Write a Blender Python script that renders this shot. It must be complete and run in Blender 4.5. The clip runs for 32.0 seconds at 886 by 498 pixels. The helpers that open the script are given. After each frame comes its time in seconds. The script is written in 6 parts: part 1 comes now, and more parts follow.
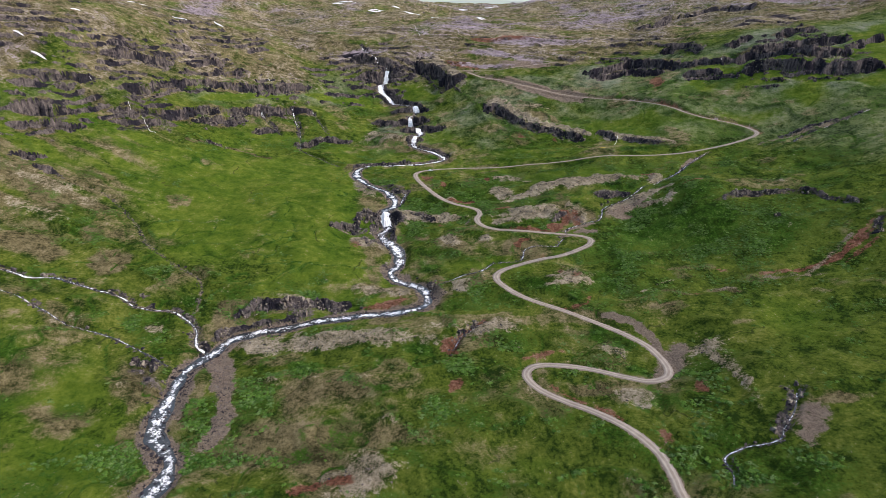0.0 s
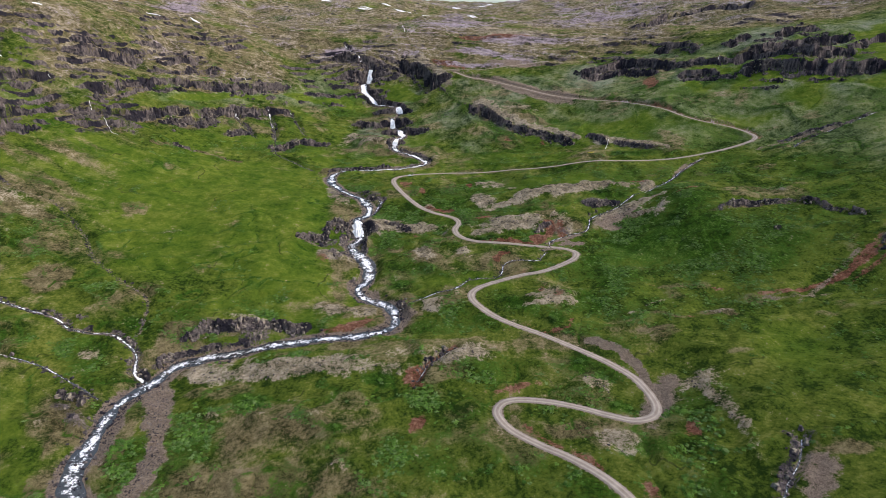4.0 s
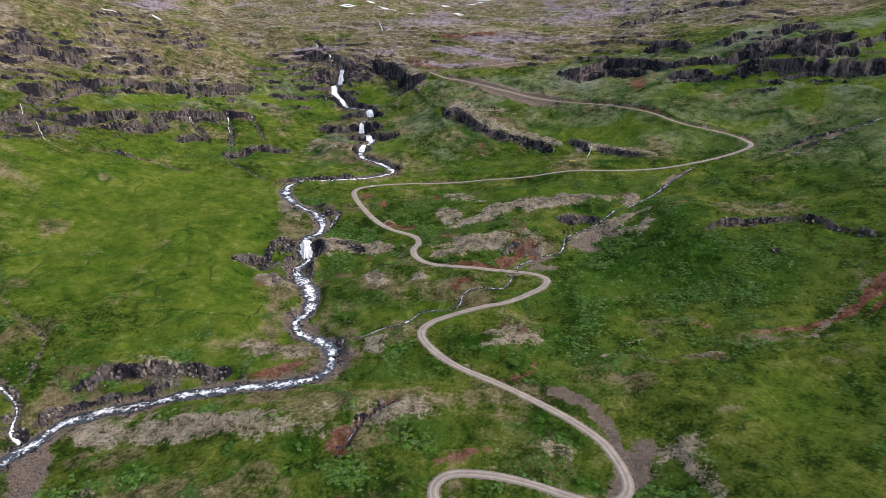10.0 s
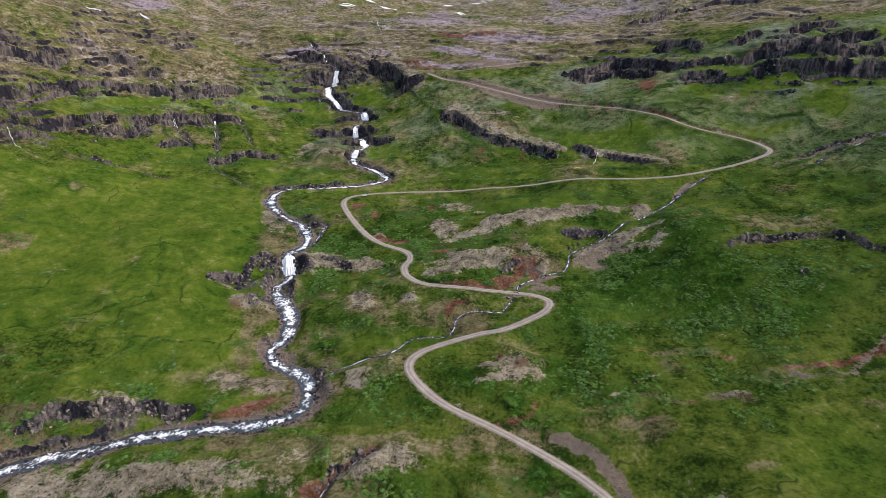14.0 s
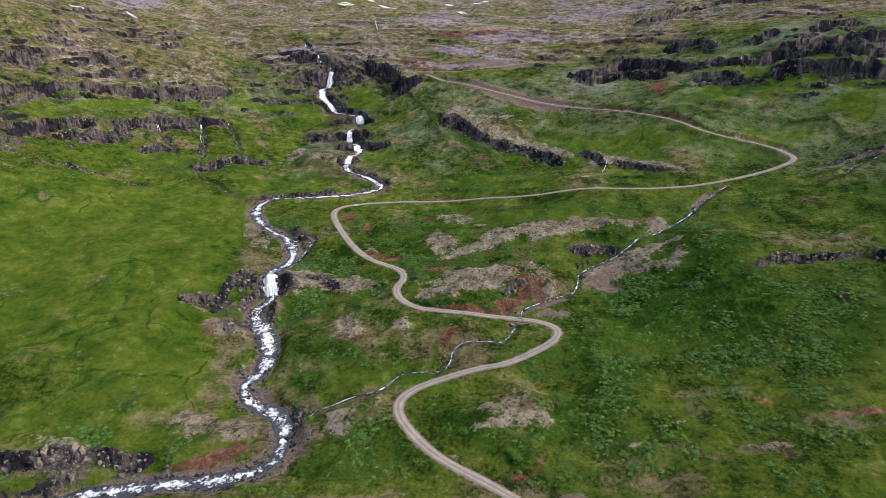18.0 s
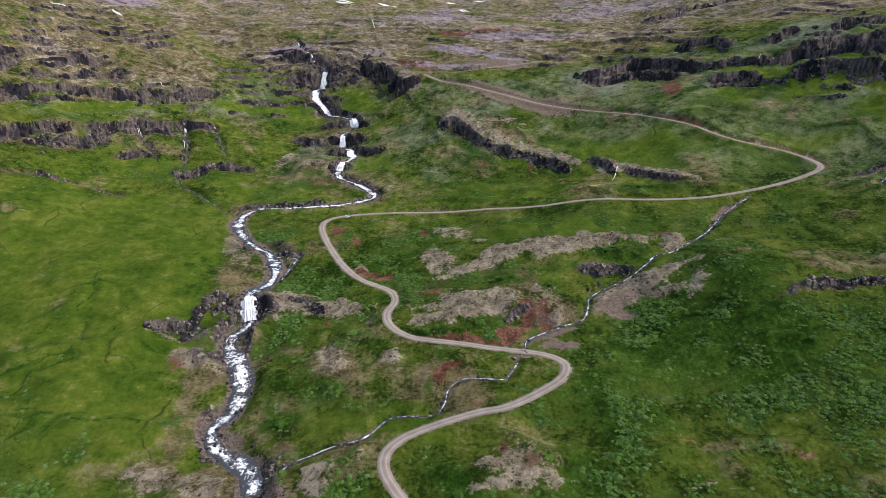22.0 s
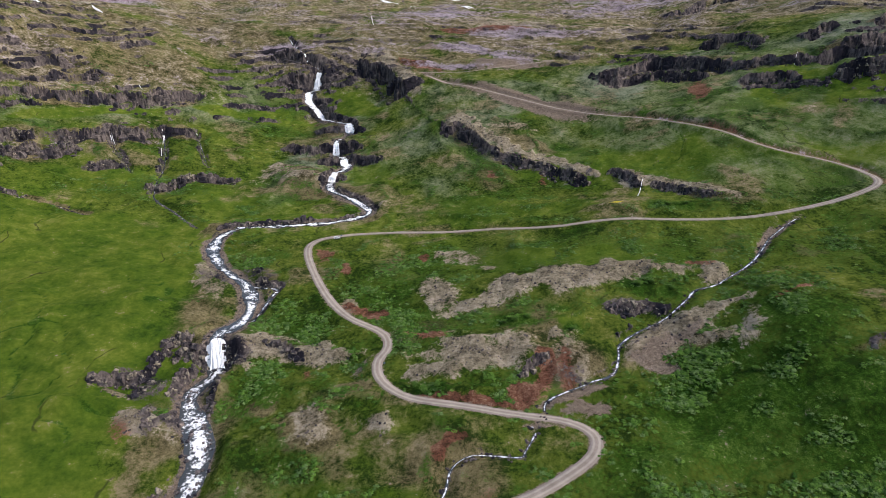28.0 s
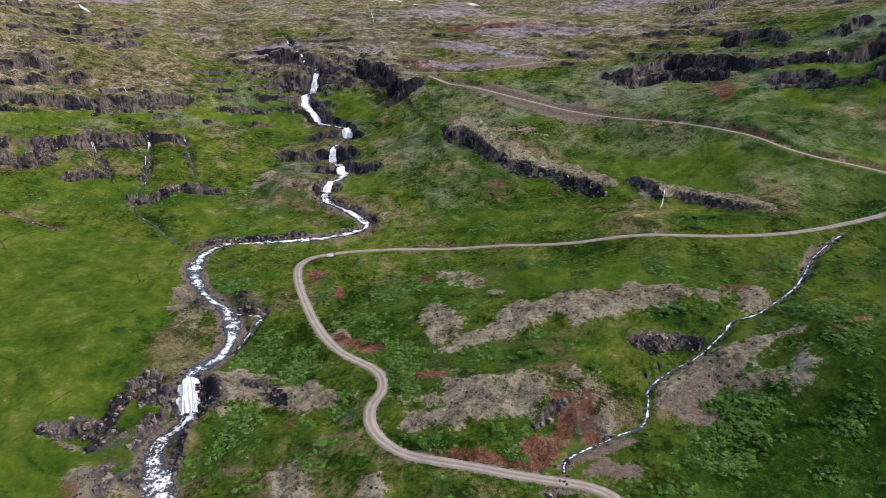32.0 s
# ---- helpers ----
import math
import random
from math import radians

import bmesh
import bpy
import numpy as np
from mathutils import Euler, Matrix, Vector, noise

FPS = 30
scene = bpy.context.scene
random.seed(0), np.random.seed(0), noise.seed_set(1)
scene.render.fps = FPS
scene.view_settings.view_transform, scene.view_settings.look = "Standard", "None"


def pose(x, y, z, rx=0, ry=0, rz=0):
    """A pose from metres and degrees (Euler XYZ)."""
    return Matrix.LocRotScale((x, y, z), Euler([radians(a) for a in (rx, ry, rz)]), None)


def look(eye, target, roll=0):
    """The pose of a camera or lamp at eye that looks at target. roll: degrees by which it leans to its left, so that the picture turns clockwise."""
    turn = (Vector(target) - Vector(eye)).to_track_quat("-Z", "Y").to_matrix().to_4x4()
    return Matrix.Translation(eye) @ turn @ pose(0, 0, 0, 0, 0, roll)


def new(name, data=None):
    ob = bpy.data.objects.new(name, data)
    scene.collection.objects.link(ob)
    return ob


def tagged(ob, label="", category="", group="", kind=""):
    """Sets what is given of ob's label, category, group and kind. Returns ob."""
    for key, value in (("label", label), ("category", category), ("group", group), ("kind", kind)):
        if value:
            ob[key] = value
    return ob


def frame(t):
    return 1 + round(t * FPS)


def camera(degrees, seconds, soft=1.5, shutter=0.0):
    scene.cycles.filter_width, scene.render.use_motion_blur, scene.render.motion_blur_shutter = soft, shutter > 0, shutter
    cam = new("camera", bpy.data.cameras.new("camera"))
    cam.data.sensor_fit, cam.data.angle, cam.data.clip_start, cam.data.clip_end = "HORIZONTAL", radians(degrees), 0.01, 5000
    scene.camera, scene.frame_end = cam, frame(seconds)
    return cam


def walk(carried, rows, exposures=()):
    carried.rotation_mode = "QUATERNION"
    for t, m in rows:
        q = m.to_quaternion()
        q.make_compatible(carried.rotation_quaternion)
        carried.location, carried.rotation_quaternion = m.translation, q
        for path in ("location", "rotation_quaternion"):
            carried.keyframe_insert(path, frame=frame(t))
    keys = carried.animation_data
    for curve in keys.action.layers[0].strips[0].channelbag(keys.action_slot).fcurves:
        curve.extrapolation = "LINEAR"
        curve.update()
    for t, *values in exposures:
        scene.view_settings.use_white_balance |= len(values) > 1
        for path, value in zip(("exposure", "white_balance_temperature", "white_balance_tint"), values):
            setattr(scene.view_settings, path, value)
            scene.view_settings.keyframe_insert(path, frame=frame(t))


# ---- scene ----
cam = camera(74.02, 32.0, soft=0.7)
# seconds, place in metres, yaw to the left, pitch up and roll in degrees
FLIGHT = [
    (0, -54.58, -144.13, 161.27, -0.210, -17.890, -0.136),
    (1, -51.60, -135.35, 161.08, -0.173, -17.880, -0.139),
    (2, -47.89, -126.52, 160.88, -0.241, -17.894, -0.076),
    (3, -43.17, -117.72, 160.66, -0.332, -17.920, -0.005),
    (3.5, -40.39, -113.36, 160.57, -0.388, -17.930, 0.042),
    (5.5, -28.53, -96.11, 160.28, -0.668, -17.971, 0.171),
    (6.5, -22.79, -87.56, 160.32, -0.763, -17.967, 0.191),
    (7.5, -17.77, -78.89, 160.51, -0.755, -17.965, 0.181),
    (8.5, -13.76, -70.09, 160.60, -0.695, -17.997, 0.141),
    (9.5, -10.47, -61.28, 160.59, -0.683, -17.998, 0.139),
    (11, -6.46, -47.97, 160.52, -0.562, -17.992, 0.105),
    (12.5, -3.39, -35.01, 160.37, -0.396, -17.969, 0.076),
    (14, -1.84, -22.09, 160.29, -0.210, -17.946, 0.053),
    (14.5, -1.48, -17.71, 160.26, -0.147, -17.937, 0.048),
    (16.5, 0.00, 0.00, 160.00, 0.003, -17.904, 0.037),
    (17.5, 0.92, 8.79, 159.92, 0.016, -17.889, 0.058),
    (19, 2.73, 21.93, 159.95, -0.024, -17.922, 0.116),
    (20.5, 4.34, 35.05, 160.13, 0.080, -17.952, 0.142),
    (22, 5.13, 48.00, 160.43, 0.250, -17.972, 0.039),
    (23.5, 5.63, 60.89, 160.67, 0.403, -18.004, 0.004),
    (25, 6.15, 73.90, 160.80, 0.509, -18.034, -0.029),
    (25.5, 6.27, 78.22, 160.84, 0.536, -18.055, -0.035),
    (27.5, 6.35, 95.54, 161.07, 0.692, -18.109, -0.092),
    (28.5, 6.38, 104.35, 161.23, 0.799, -18.125, -0.147),
    (30, 6.72, 117.55, 161.55, 1.026, -18.178, -0.276),
    (31, 7.09, 126.23, 161.65, 1.177, -18.208, -0.367),
    (32, 7.38, 134.79, 161.66, 1.335, -18.216, -0.470),
]
walk(cam, [(t, pose(x, y, z, 90 + pitch, 0, yaw) @ pose(0, 0, 0, 0, 0, roll)) for t, x, y, z, yaw, pitch, roll in FLIGHT])

# ---------------------------------------------------------------- light
SUN_ELEV, SUN_TURN = 40.0, 97.0
world = bpy.data.worlds.new("overcast_sky")
scene.world = world
world.use_nodes = True
wn = world.node_tree.nodes
sky = wn.new("ShaderNodeTexSky")
sky.sky_type, sky.sun_disc = "NISHITA", False
sky.sun_elevation, sky.sun_rotation = radians(SUN_ELEV), radians(SUN_TURN)
sky.air_density, sky.dust_density, sky.ozone_density = 1.0, 4.0, 1.0
wn["Background"].inputs["Strength"].default_value = 0.222
world.node_tree.links.new(sky.outputs[0], wn["Background"].inputs["Color"])
sun = new("sun", bpy.data.lights.new("sun", "SUN"))
sun.data.energy, sun.data.angle, sun.data.color = 1.5, radians(28), (1.0, 0.95, 1.02)
sun.matrix_world = look((400 * math.sin(radians(SUN_TURN)), 300 + 400 * math.cos(radians(SUN_TURN)), 400 * math.tan(radians(SUN_ELEV))), (0, 300, 0))
scene.view_settings.exposure = 0.27


# ---------------------------------------------------------------- node helpers
class Nodes:
    """A short way to write a material's node tree."""

    def __init__(self, name):
        self.mat = bpy.data.materials.new(name)
        self.mat.use_nodes = True
        self.tree = self.mat.node_tree
        self.shader = self.tree.nodes["Principled BSDF"]
        self.coords = self.tree.nodes.new("ShaderNodeTexCoord").outputs["Object"]

    def put(self, socket, value):
        if isinstance(value, bpy.types.NodeSocket):
            self.tree.links.new(value, socket)
        elif isinstance(value, tuple) and len(value) == 3 and socket.type == "RGBA":
            socket.default_value = (*value, 1.0)
        else:
            socket.default_value = value

    def noise(self, scale, detail=4.0, rough=0.6, stretch=None, vec=None):
        n = self.tree.nodes.new("ShaderNodeTexNoise")
        at = vec or self.coords
        if stretch:
            m = self.tree.nodes.new("ShaderNodeMapping")
            m.inputs["Scale"].default_value = stretch
            self.tree.links.new(at, m.inputs["Vector"])
            at = m.outputs[0]
        self.tree.links.new(at, n.inputs["Vector"])
        n.inputs["Scale"].default_value, n.inputs["Detail"].default_value, n.inputs["Roughness"].default_value = scale, detail, rough
        return n.outputs["Fac"]

    def cells(self, scale, stretch=None, feature="F1", vec=None):
        n = self.tree.nodes.new("ShaderNodeTexVoronoi")
        n.feature = feature
        at = vec or self.coords
        if stretch:
            m = self.tree.nodes.new("ShaderNodeMapping")
            m.inputs["Scale"].default_value = stretch
            self.tree.links.new(at, m.inputs["Vector"])
            at = m.outputs[0]
        self.tree.links.new(at, n.inputs["Vector"])
        n.inputs["Scale"].default_value = scale
        return n.outputs["Distance"]

    def math(self, op, a, b=0.0, c=0.0):
        n = self.tree.nodes.new("ShaderNodeMath")
        n.operation = op
        for socket, value in zip(n.inputs, (a, b, c)):
            self.put(socket, value)
        return n.outputs[0]

    def step(self, value, low, high):
        n = self.tree.nodes.new("ShaderNodeMapRange")
        n.interpolation_type = "SMOOTHSTEP"
        self.put(n.inputs["Value"], value)
        n.inputs["From Min"].default_value, n.inputs["From Max"].default_value = low, high
        return n.outputs["Result"]

    def mix(self, fac, a, b):
        n = self.tree.nodes.new("ShaderNodeMix")
        n.data_type = "RGBA"
        self.put(n.inputs["Factor"], fac)
        self.put(n.inputs["A"] if n.inputs["A"].type == "RGBA" else n.inputs[6], a)
        self.put(n.inputs[7], b)
        return n.outputs[2]

    def ramp(self, fac, *stops):
        n = self.tree.nodes.new("ShaderNodeValToRGB")
        el = n.color_ramp.elements
        while len(el) < len(stops):
            el.new(0.5)
        for e, (p, c) in zip(el, stops):
            e.position, e.color = p, (*c, 1.0)
        self.put(n.inputs["Fac"], fac)
        return n.outputs["Color"]

    def attr(self, name):
        n = self.tree.nodes.new("ShaderNodeAttribute")
        n.attribute_name = name
        return n.outputs["Fac"]

    def random(self):
        return self.tree.nodes.new("ShaderNodeObjectInfo").outputs["Random"]

    def bump(self, height, strength=0.5, distance=0.3):
        n = self.tree.nodes.new("ShaderNodeBump")
        n.inputs["Strength"].default_value, n.inputs["Distance"].default_value = strength, distance
        self.tree.links.new(height, n.inputs["Height"])
        self.tree.links.new(n.outputs[0], self.shader.inputs["Normal"])

    def done(self, color, rough=0.9, spec=0.2, metal=0.0):
        self.put(self.shader.inputs["Base Color"], color)
        self.put(self.shader.inputs["Roughness"], rough)
        self.put(self.shader.inputs["Specular IOR Level"], spec)
        self.put(self.shader.inputs["Metallic"], metal)
        return self.mat


def rock_colour(n):
    big, fine = n.noise(0.12, 5), n.noise(1.1, 5, 0.7)
    joints = n.noise(0.55, 3, 0.6, (1.0, 1.0, 0.18))
    tone = n.math("ADD", n.math("MULTIPLY", big, 0.3), n.math("ADD", n.math("MULTIPLY", fine, 0.28), n.math("MULTIPLY", joints, 0.42)))
    dry = n.ramp(tone, (0.37, (0.016, 0.015, 0.021)), (0.45, (0.055, 0.047, 0.049)), (0.55, (0.13, 0.11, 0.103)), (0.67, (0.26, 0.222, 0.188)))
    # Wet rock and the shade of deep recesses, both painted as black patches.
    wet_recess = n.step(n.noise(0.06, 4, 0.6, (1.0, 1.0, 0.4)), 0.51, 0.56)
    return n.mix(n.math("MULTIPLY", wet_recess, 0.85), dry, (0.012, 0.012, 0.02))


def ground_material():
    n = Nodes("valley_turf")
    n100, n30, n8, n2, n06 = n.noise(0.011, 3), n.noise(0.035, 4), n.noise(0.14, 5, 0.65), n.noise(0.55, 5, 0.7), n.noise(2.2, 4, 0.7)
    edge = n.math("ADD", n.math("MULTIPLY", n.math("SUBTRACT", n8, 0.5), 1.5), n.math("ADD", n.math("MULTIPLY", n.math("SUBTRACT", n2, 0.5), 1.5), n.math("MULTIPLY", n.math("SUBTRACT", n06, 0.5), 0.7)))

    def spread(name, low=0.35, high=0.6, wild=1.0):
        return n.step(n.math("ADD", n.attr(name), n.math("MULTIPLY", edge, wild)), low, high)

    tone = n.math("ADD", n.math("MULTIPLY", n8, 0.34), n.math("ADD", n.math("MULTIPLY", n2, 0.38), n.math("MULTIPLY", n06, 0.28)))
    tone = n.math("ADD", n.math("MULTIPLY", n.math("SUBTRACT", tone, 0.5), 1.25), 0.5)
    tone = n.math("ADD", tone, n.math("MULTIPLY", n.math("SUBTRACT", n30, 0.5), 0.35))
    broad = n.math("ADD", n.math("MULTIPLY", n.math("SUBTRACT", n30, 0.5), 0.7), n.math("MULTIPLY", n.math("SUBTRACT", n8, 0.5), 0.5))
    fine = n.math("ADD", n.math("MULTIPLY", n.math("SUBTRACT", n2, 0.5), 0.46), n.math("MULTIPLY", n.math("SUBTRACT", n06, 0.5), 0.24))
    tussock = n.math("MULTIPLY", n.math("SUBTRACT", 0.42, n.cells(0.62, (1.0, 1.0, 0.3))), 0.16)
    fine = n.math("ADD", fine, tussock)
    tone = n.math("ADD", tone, n.math("MULTIPLY", tussock, 0.6))
    turf = n.math("ADD", 0.5, n.math("ADD", broad, fine))
    meadow = n.math("ADD", 0.5, n.math("ADD", n.math("MULTIPLY", broad, 0.75), n.math("MULTIPLY", fine, 0.45)))
    grass = n.ramp(turf, (0.33, (0.0144, 0.0308, 0.00504)), (0.44, (0.0461, 0.0736, 0.0101)), (0.56, (0.0841, 0.112, 0.0168)), (0.7, (0.149, 0.162, 0.0353)))
    lush = n.ramp(meadow, (0.3, (0.022, 0.0529, 0.00719)), (0.45, (0.06, 0.104, 0.0113)), (0.57, (0.104, 0.142, 0.0185)), (0.7, (0.173, 0.186, 0.0431)))
    colour = n.mix(spread("lush", 0.2, 0.6, 0.4), grass, lush)
    # Turf paled and greyed in its colour, standing for haze over distance.
    moss = n.ramp(turf, (0.3, (0.0458, 0.0642, 0.0336)), (0.45, (0.12, 0.148, 0.0926)), (0.57, (0.174, 0.193, 0.13)), (0.7, (0.229, 0.233, 0.179)))
    colour = n.mix(spread("moss", 0.2, 0.75, 0.35), colour, moss)
    # Thin winding dark lines, drawn by colour alone.
    dark_lines = n.math("SUBTRACT", 1.0, n.step(n.math("ABSOLUTE", n.math("SUBTRACT", n.noise(0.016, 4, 0.5, (1.0, 0.75, 1.0)), 0.5)), 0.0015, 0.006))
    colour = n.mix(n.math("MULTIPLY", dark_lines, n.math("MULTIPLY", n.step(n30, 0.53, 0.6), 0.7)), colour, (0.025, 0.036, 0.012))
    heath = n.ramp(tone, (0.36, (0.0335, 0.0291, 0.0138)), (0.5, (0.14, 0.112, 0.0609)), (0.64, (0.251, 0.202, 0.126)))
    colour = n.mix(n.math("MULTIPLY", spread("heath", 0.34, 0.78, 0.5), 0.85), colour, heath)
    dark = n.ramp(tone, (0.34, (0.00654, 0.0232, 0.00268)), (0.5, (0.0278, 0.0683, 0.00805)), (0.66, (0.0776, 0.133, 0.0215)))
    colour = n.mix(spread("shrub", 0.42, 0.74, 1.2), colour, dark)
    bare = n.ramp(tone, (0.34, (0.0585, 0.0487, 0.0353)), (0.49, (0.194, 0.165, 0.113)), (0.64, (0.37, 0.323, 0.245)))
    colour = n.mix(spread("bare", 0.4, 0.74, 0.95), colour, bare)
    red = n.ramp(tone, (0.34, (0.035, 0.018, 0.012)), (0.5, (0.135, 0.06, 0.038)), (0.66, (0.25, 0.15, 0.1)))
    colour = n.mix(spread("red", 0.38, 0.75, 1.2), colour, red)
    gravel = n.ramp(n.math("ADD", n.math("MULTIPLY", n06, 0.6), n.math("MULTIPLY", n2, 0.4)), (0.35, (0.0679, 0.0543, 0.0442)), (0.5, (0.16, 0.126, 0.0975)), (0.66, (0.267, 0.219, 0.175)))
    colour = n.mix(spread("gravel", 0.34, 0.7, 0.8), colour, gravel)
    # High stony ground, its colour also lifted to grey-lilac for distance haze.
    fell = n.ramp(tone, (0.34, (0.0793, 0.0638, 0.0778)), (0.5, (0.21, 0.175, 0.198)), (0.66, (0.372, 0.324, 0.358)))
    colour = n.mix(spread("fell", 0.3, 0.75, 0.9), colour, fell)
    colour = n.mix(spread("rock", 0.38, 0.6, 0.8), colour, rock_colour(n))
    n.bump(n.math("ADD", n.math("MULTIPLY", n2, 1.0), n.math("MULTIPLY", n06, 0.6)), 1.0, 0.95)
    return n.done(colour, 0.95, 0.02)


def rock_material(name, tint=None):
    n = Nodes(name)
    n.coords = n.tree.nodes.new("ShaderNodeNewGeometry").outputs["Position"]
    colour = rock_colour(n)
    # Shadowed alcoves painted in: some columns and patches go nearly black.
    colour = n.mix(n.math("MULTIPLY", n.step(n.math("ADD", n.noise(0.085, 3), n.math("MULTIPLY", n.random(), 0.12)), 0.56, 0.64), 0.7), colour, (0.016, 0.016, 0.023))
    if tint:
        colour = n.mix(n.step(n.noise(0.5, 4), 0.45, 0.65), colour, tint)
    n.bump(n.math("ADD", n.noise(1.6, 5, 0.7), n.noise(0.9, 3, 0.6, (1.0, 1.0, 0.2))), 0.8, 0.4)
    return n.done(colour, 0.85, 0.12)


def road_material():
    n = Nodes("road_gravel")
    fine, mid = n.noise(3.5, 4, 0.75), n.noise(0.25, 4)
    side = n.attr("across")
    track = n.math("SUBTRACT", 1.0, n.step(n.math("ABSOLUTE", n.math("SUBTRACT", n.math("ABSOLUTE", side), 0.42)), 0.05, 0.3))
    tone = n.math("ADD", n.math("MULTIPLY", track, 0.17), n.math("ADD", n.math("MULTIPLY", fine, 0.45), n.math("MULTIPLY", mid, 0.45)))
    colour = n.ramp(tone, (0.2, (0.12, 0.098, 0.08)), (0.45, (0.215, 0.182, 0.152)), (0.75, (0.36, 0.318, 0.272)))
    n.bump(fine, 0.5, 0.1)
    return n.done(colour, 0.9, 0.2)


def water_material(name, calm):
    n = Nodes(name)
    foam = n.math("ADD", n.math("MULTIPLY", n.noise(0.2, 5, 0.7), 0.6), n.math("MULTIPLY", n.noise(0.9, 4, 0.7), 0.4))
    foam = n.math("ADD", foam, n.math("MULTIPLY", n.attr("rush"), 0.5))
    fac = n.step(foam, calm, calm + 0.1)
    colour = n.mix(fac, (0.045, 0.05, 0.052), (0.78, 0.8, 0.82))
    n.bump(foam, 0.7, 0.35)
    return n.done(colour, n.math("ADD", 0.12, n.math("MULTIPLY", fac, 0.6)), 0.5)


def fall_material():
    n = Nodes("falling_water")
    streak = n.noise(1.0, 4, 0.65, (2.2, 2.2, 0.16))
    colour = n.ramp(streak, (0.28, (0.45, 0.47, 0.49)), (0.4, (0.76, 0.78, 0.8)), (0.52, (0.9, 0.92, 0.93)))
    n.bump(streak, 0.6, 0.4)
    return n.done(colour, 0.6, 0.3)


def snow_material():
    n = Nodes("old_snow")
    colour = n.ramp(n.noise(0.06, 5), (0.35, (0.6, 0.62, 0.66)), (0.6, (0.86, 0.87, 0.9)))
    n.bump(n.noise(0.4, 3), 0.3, 0.3)
    return n.done(colour, 0.7, 0.3)


def leaf_material(name, dark, light):
    n = Nodes(name)
    tone = n.math("ADD", n.math("MULTIPLY", n.attr("tint"), 0.6), n.math("MULTIPLY", n.noise(1.4, 3), 0.4))
    colour = n.ramp(tone, (0.2, dark), (0.8, light))
    return n.done(colour, 0.8, 0.05)


GROUND, ROCK, ROAD = ground_material(), rock_material("basalt"), road_material()
WATER, FALLING, SNOW = water_material("rapid_water", 0.482), fall_material(), snow_material()

# ---------------------------------------------------------------- the lie of the land
# Heights in metres of north-south sections through the valley, one for each distance east of the flight line.
NORTH = (-250, 40, 90, 130, 170, 210, 250, 290, 330, 370, 410, 450, 475, 500, 525, 550, 575, 600, 625, 650, 675, 700, 730, 760, 800, 850, 1000, 1200, 1600, 2600)
SECTIONS = {}


def section(east, *heights):
    SECTIONS[east] = heights


section(-900, 253.9, 260.0, 261.4, 262.8, 264.7, 267.1, 270.0, 273.4, 277.2, 281.4, 286.4, 291.9, 295.4, 299.0, 302.7, 306.0, 309.0, 311.7, 313.9, 315.8, 317.2, 318.4, 319.5, 320.2, 320.5, 320.8, 323.8, 359.8, 412.0, 496.4)
section(-480, 38.2, 74.7, 78.8, 81.9, 84.7, 87.6, 91.6, 97.7, 106.3, 118.3, 132.9, 150.3, 164.3, 179.1, 193.1, 205.1, 214.7, 222.2, 227.4, 231.4, 234.4, 236.6, 238.5, 239.6, 240.5, 239.8, 226.1, 229.2, 336.6, 431.8)
section(-400, 6.4, 42.4, 47.2, 51.3, 55.5, 59.9, 65.2, 71.8, 80.1, 90.9, 102.1, 112.6, 124.9, 137.1, 149.2, 160.8, 171.3, 180.2, 187.2, 194.0, 200.7, 206.3, 211.3, 215.1, 219.6, 223.5, 223.3, 224.8, 325.8, 420.6)
section(-330, -16.2, 17.4, 22.8, 27.6, 33.3, 39.5, 46.1, 53.2, 61.1, 70.6, 80.0, 86.8, 90.5, 96.9, 105.8, 116.6, 127.5, 137.3, 145.8, 155.6, 166.0, 175.1, 183.8, 191.1, 200.4, 210.1, 225.9, 228.0, 318.4, 411.5)
section(-280, -29.5, 2.9, 8.6, 13.4, 19.6, 27.4, 34.9, 41.8, 49.6, 58.7, 66.6, 71.4, 71.2, 75.9, 85.1, 94.6, 105.5, 116.0, 124.7, 134.5, 145.2, 155.8, 166.6, 176.3, 189.3, 203.0, 224.4, 226.8, 313.9, 405.5)
section(-240, -38.0, -5.9, -0.0, 4.6, 9.9, 20.3, 29.5, 36.3, 43.3, 52.2, 58.3, 61.5, 62.3, 66.2, 73.3, 81.3, 92.1, 102.0, 109.7, 118.3, 129.5, 141.7, 154.2, 166.4, 182.3, 198.8, 222.9, 225.6, 311.0, 401.1)
section(-180, -46.9, -12.4, -6.1, -2.6, 0.4, 14.1, 23.5, 31.9, 40.0, 47.9, 51.0, 53.9, 56.2, 60.3, 66.1, 71.4, 77.8, 84.3, 90.7, 98.7, 108.8, 121.2, 140.9, 159.9, 178.8, 196.6, 221.1, 223.8, 306.7, 395.2)
section(-150, -49.4, -13.0, -6.3, -2.2, 0.2, 9.9, 21.9, 30.8, 39.2, 45.7, 49.0, 52.8, 55.5, 59.2, 63.8, 68.9, 74.3, 80.0, 85.9, 93.0, 100.5, 111.6, 137.0, 161.7, 180.8, 196.5, 220.5, 223.6, 304.5, 392.7)
section(-125, -50.7, -12.6, -5.3, 0.1, 3.6, 8.7, 18.5, 24.3, 32.3, 40.1, 46.9, 52.2, 55.1, 58.3, 62.4, 67.6, 73.0, 78.8, 84.8, 91.7, 97.9, 108.4, 136.6, 164.0, 182.6, 196.6, 220.1, 224.1, 302.5, 390.8)
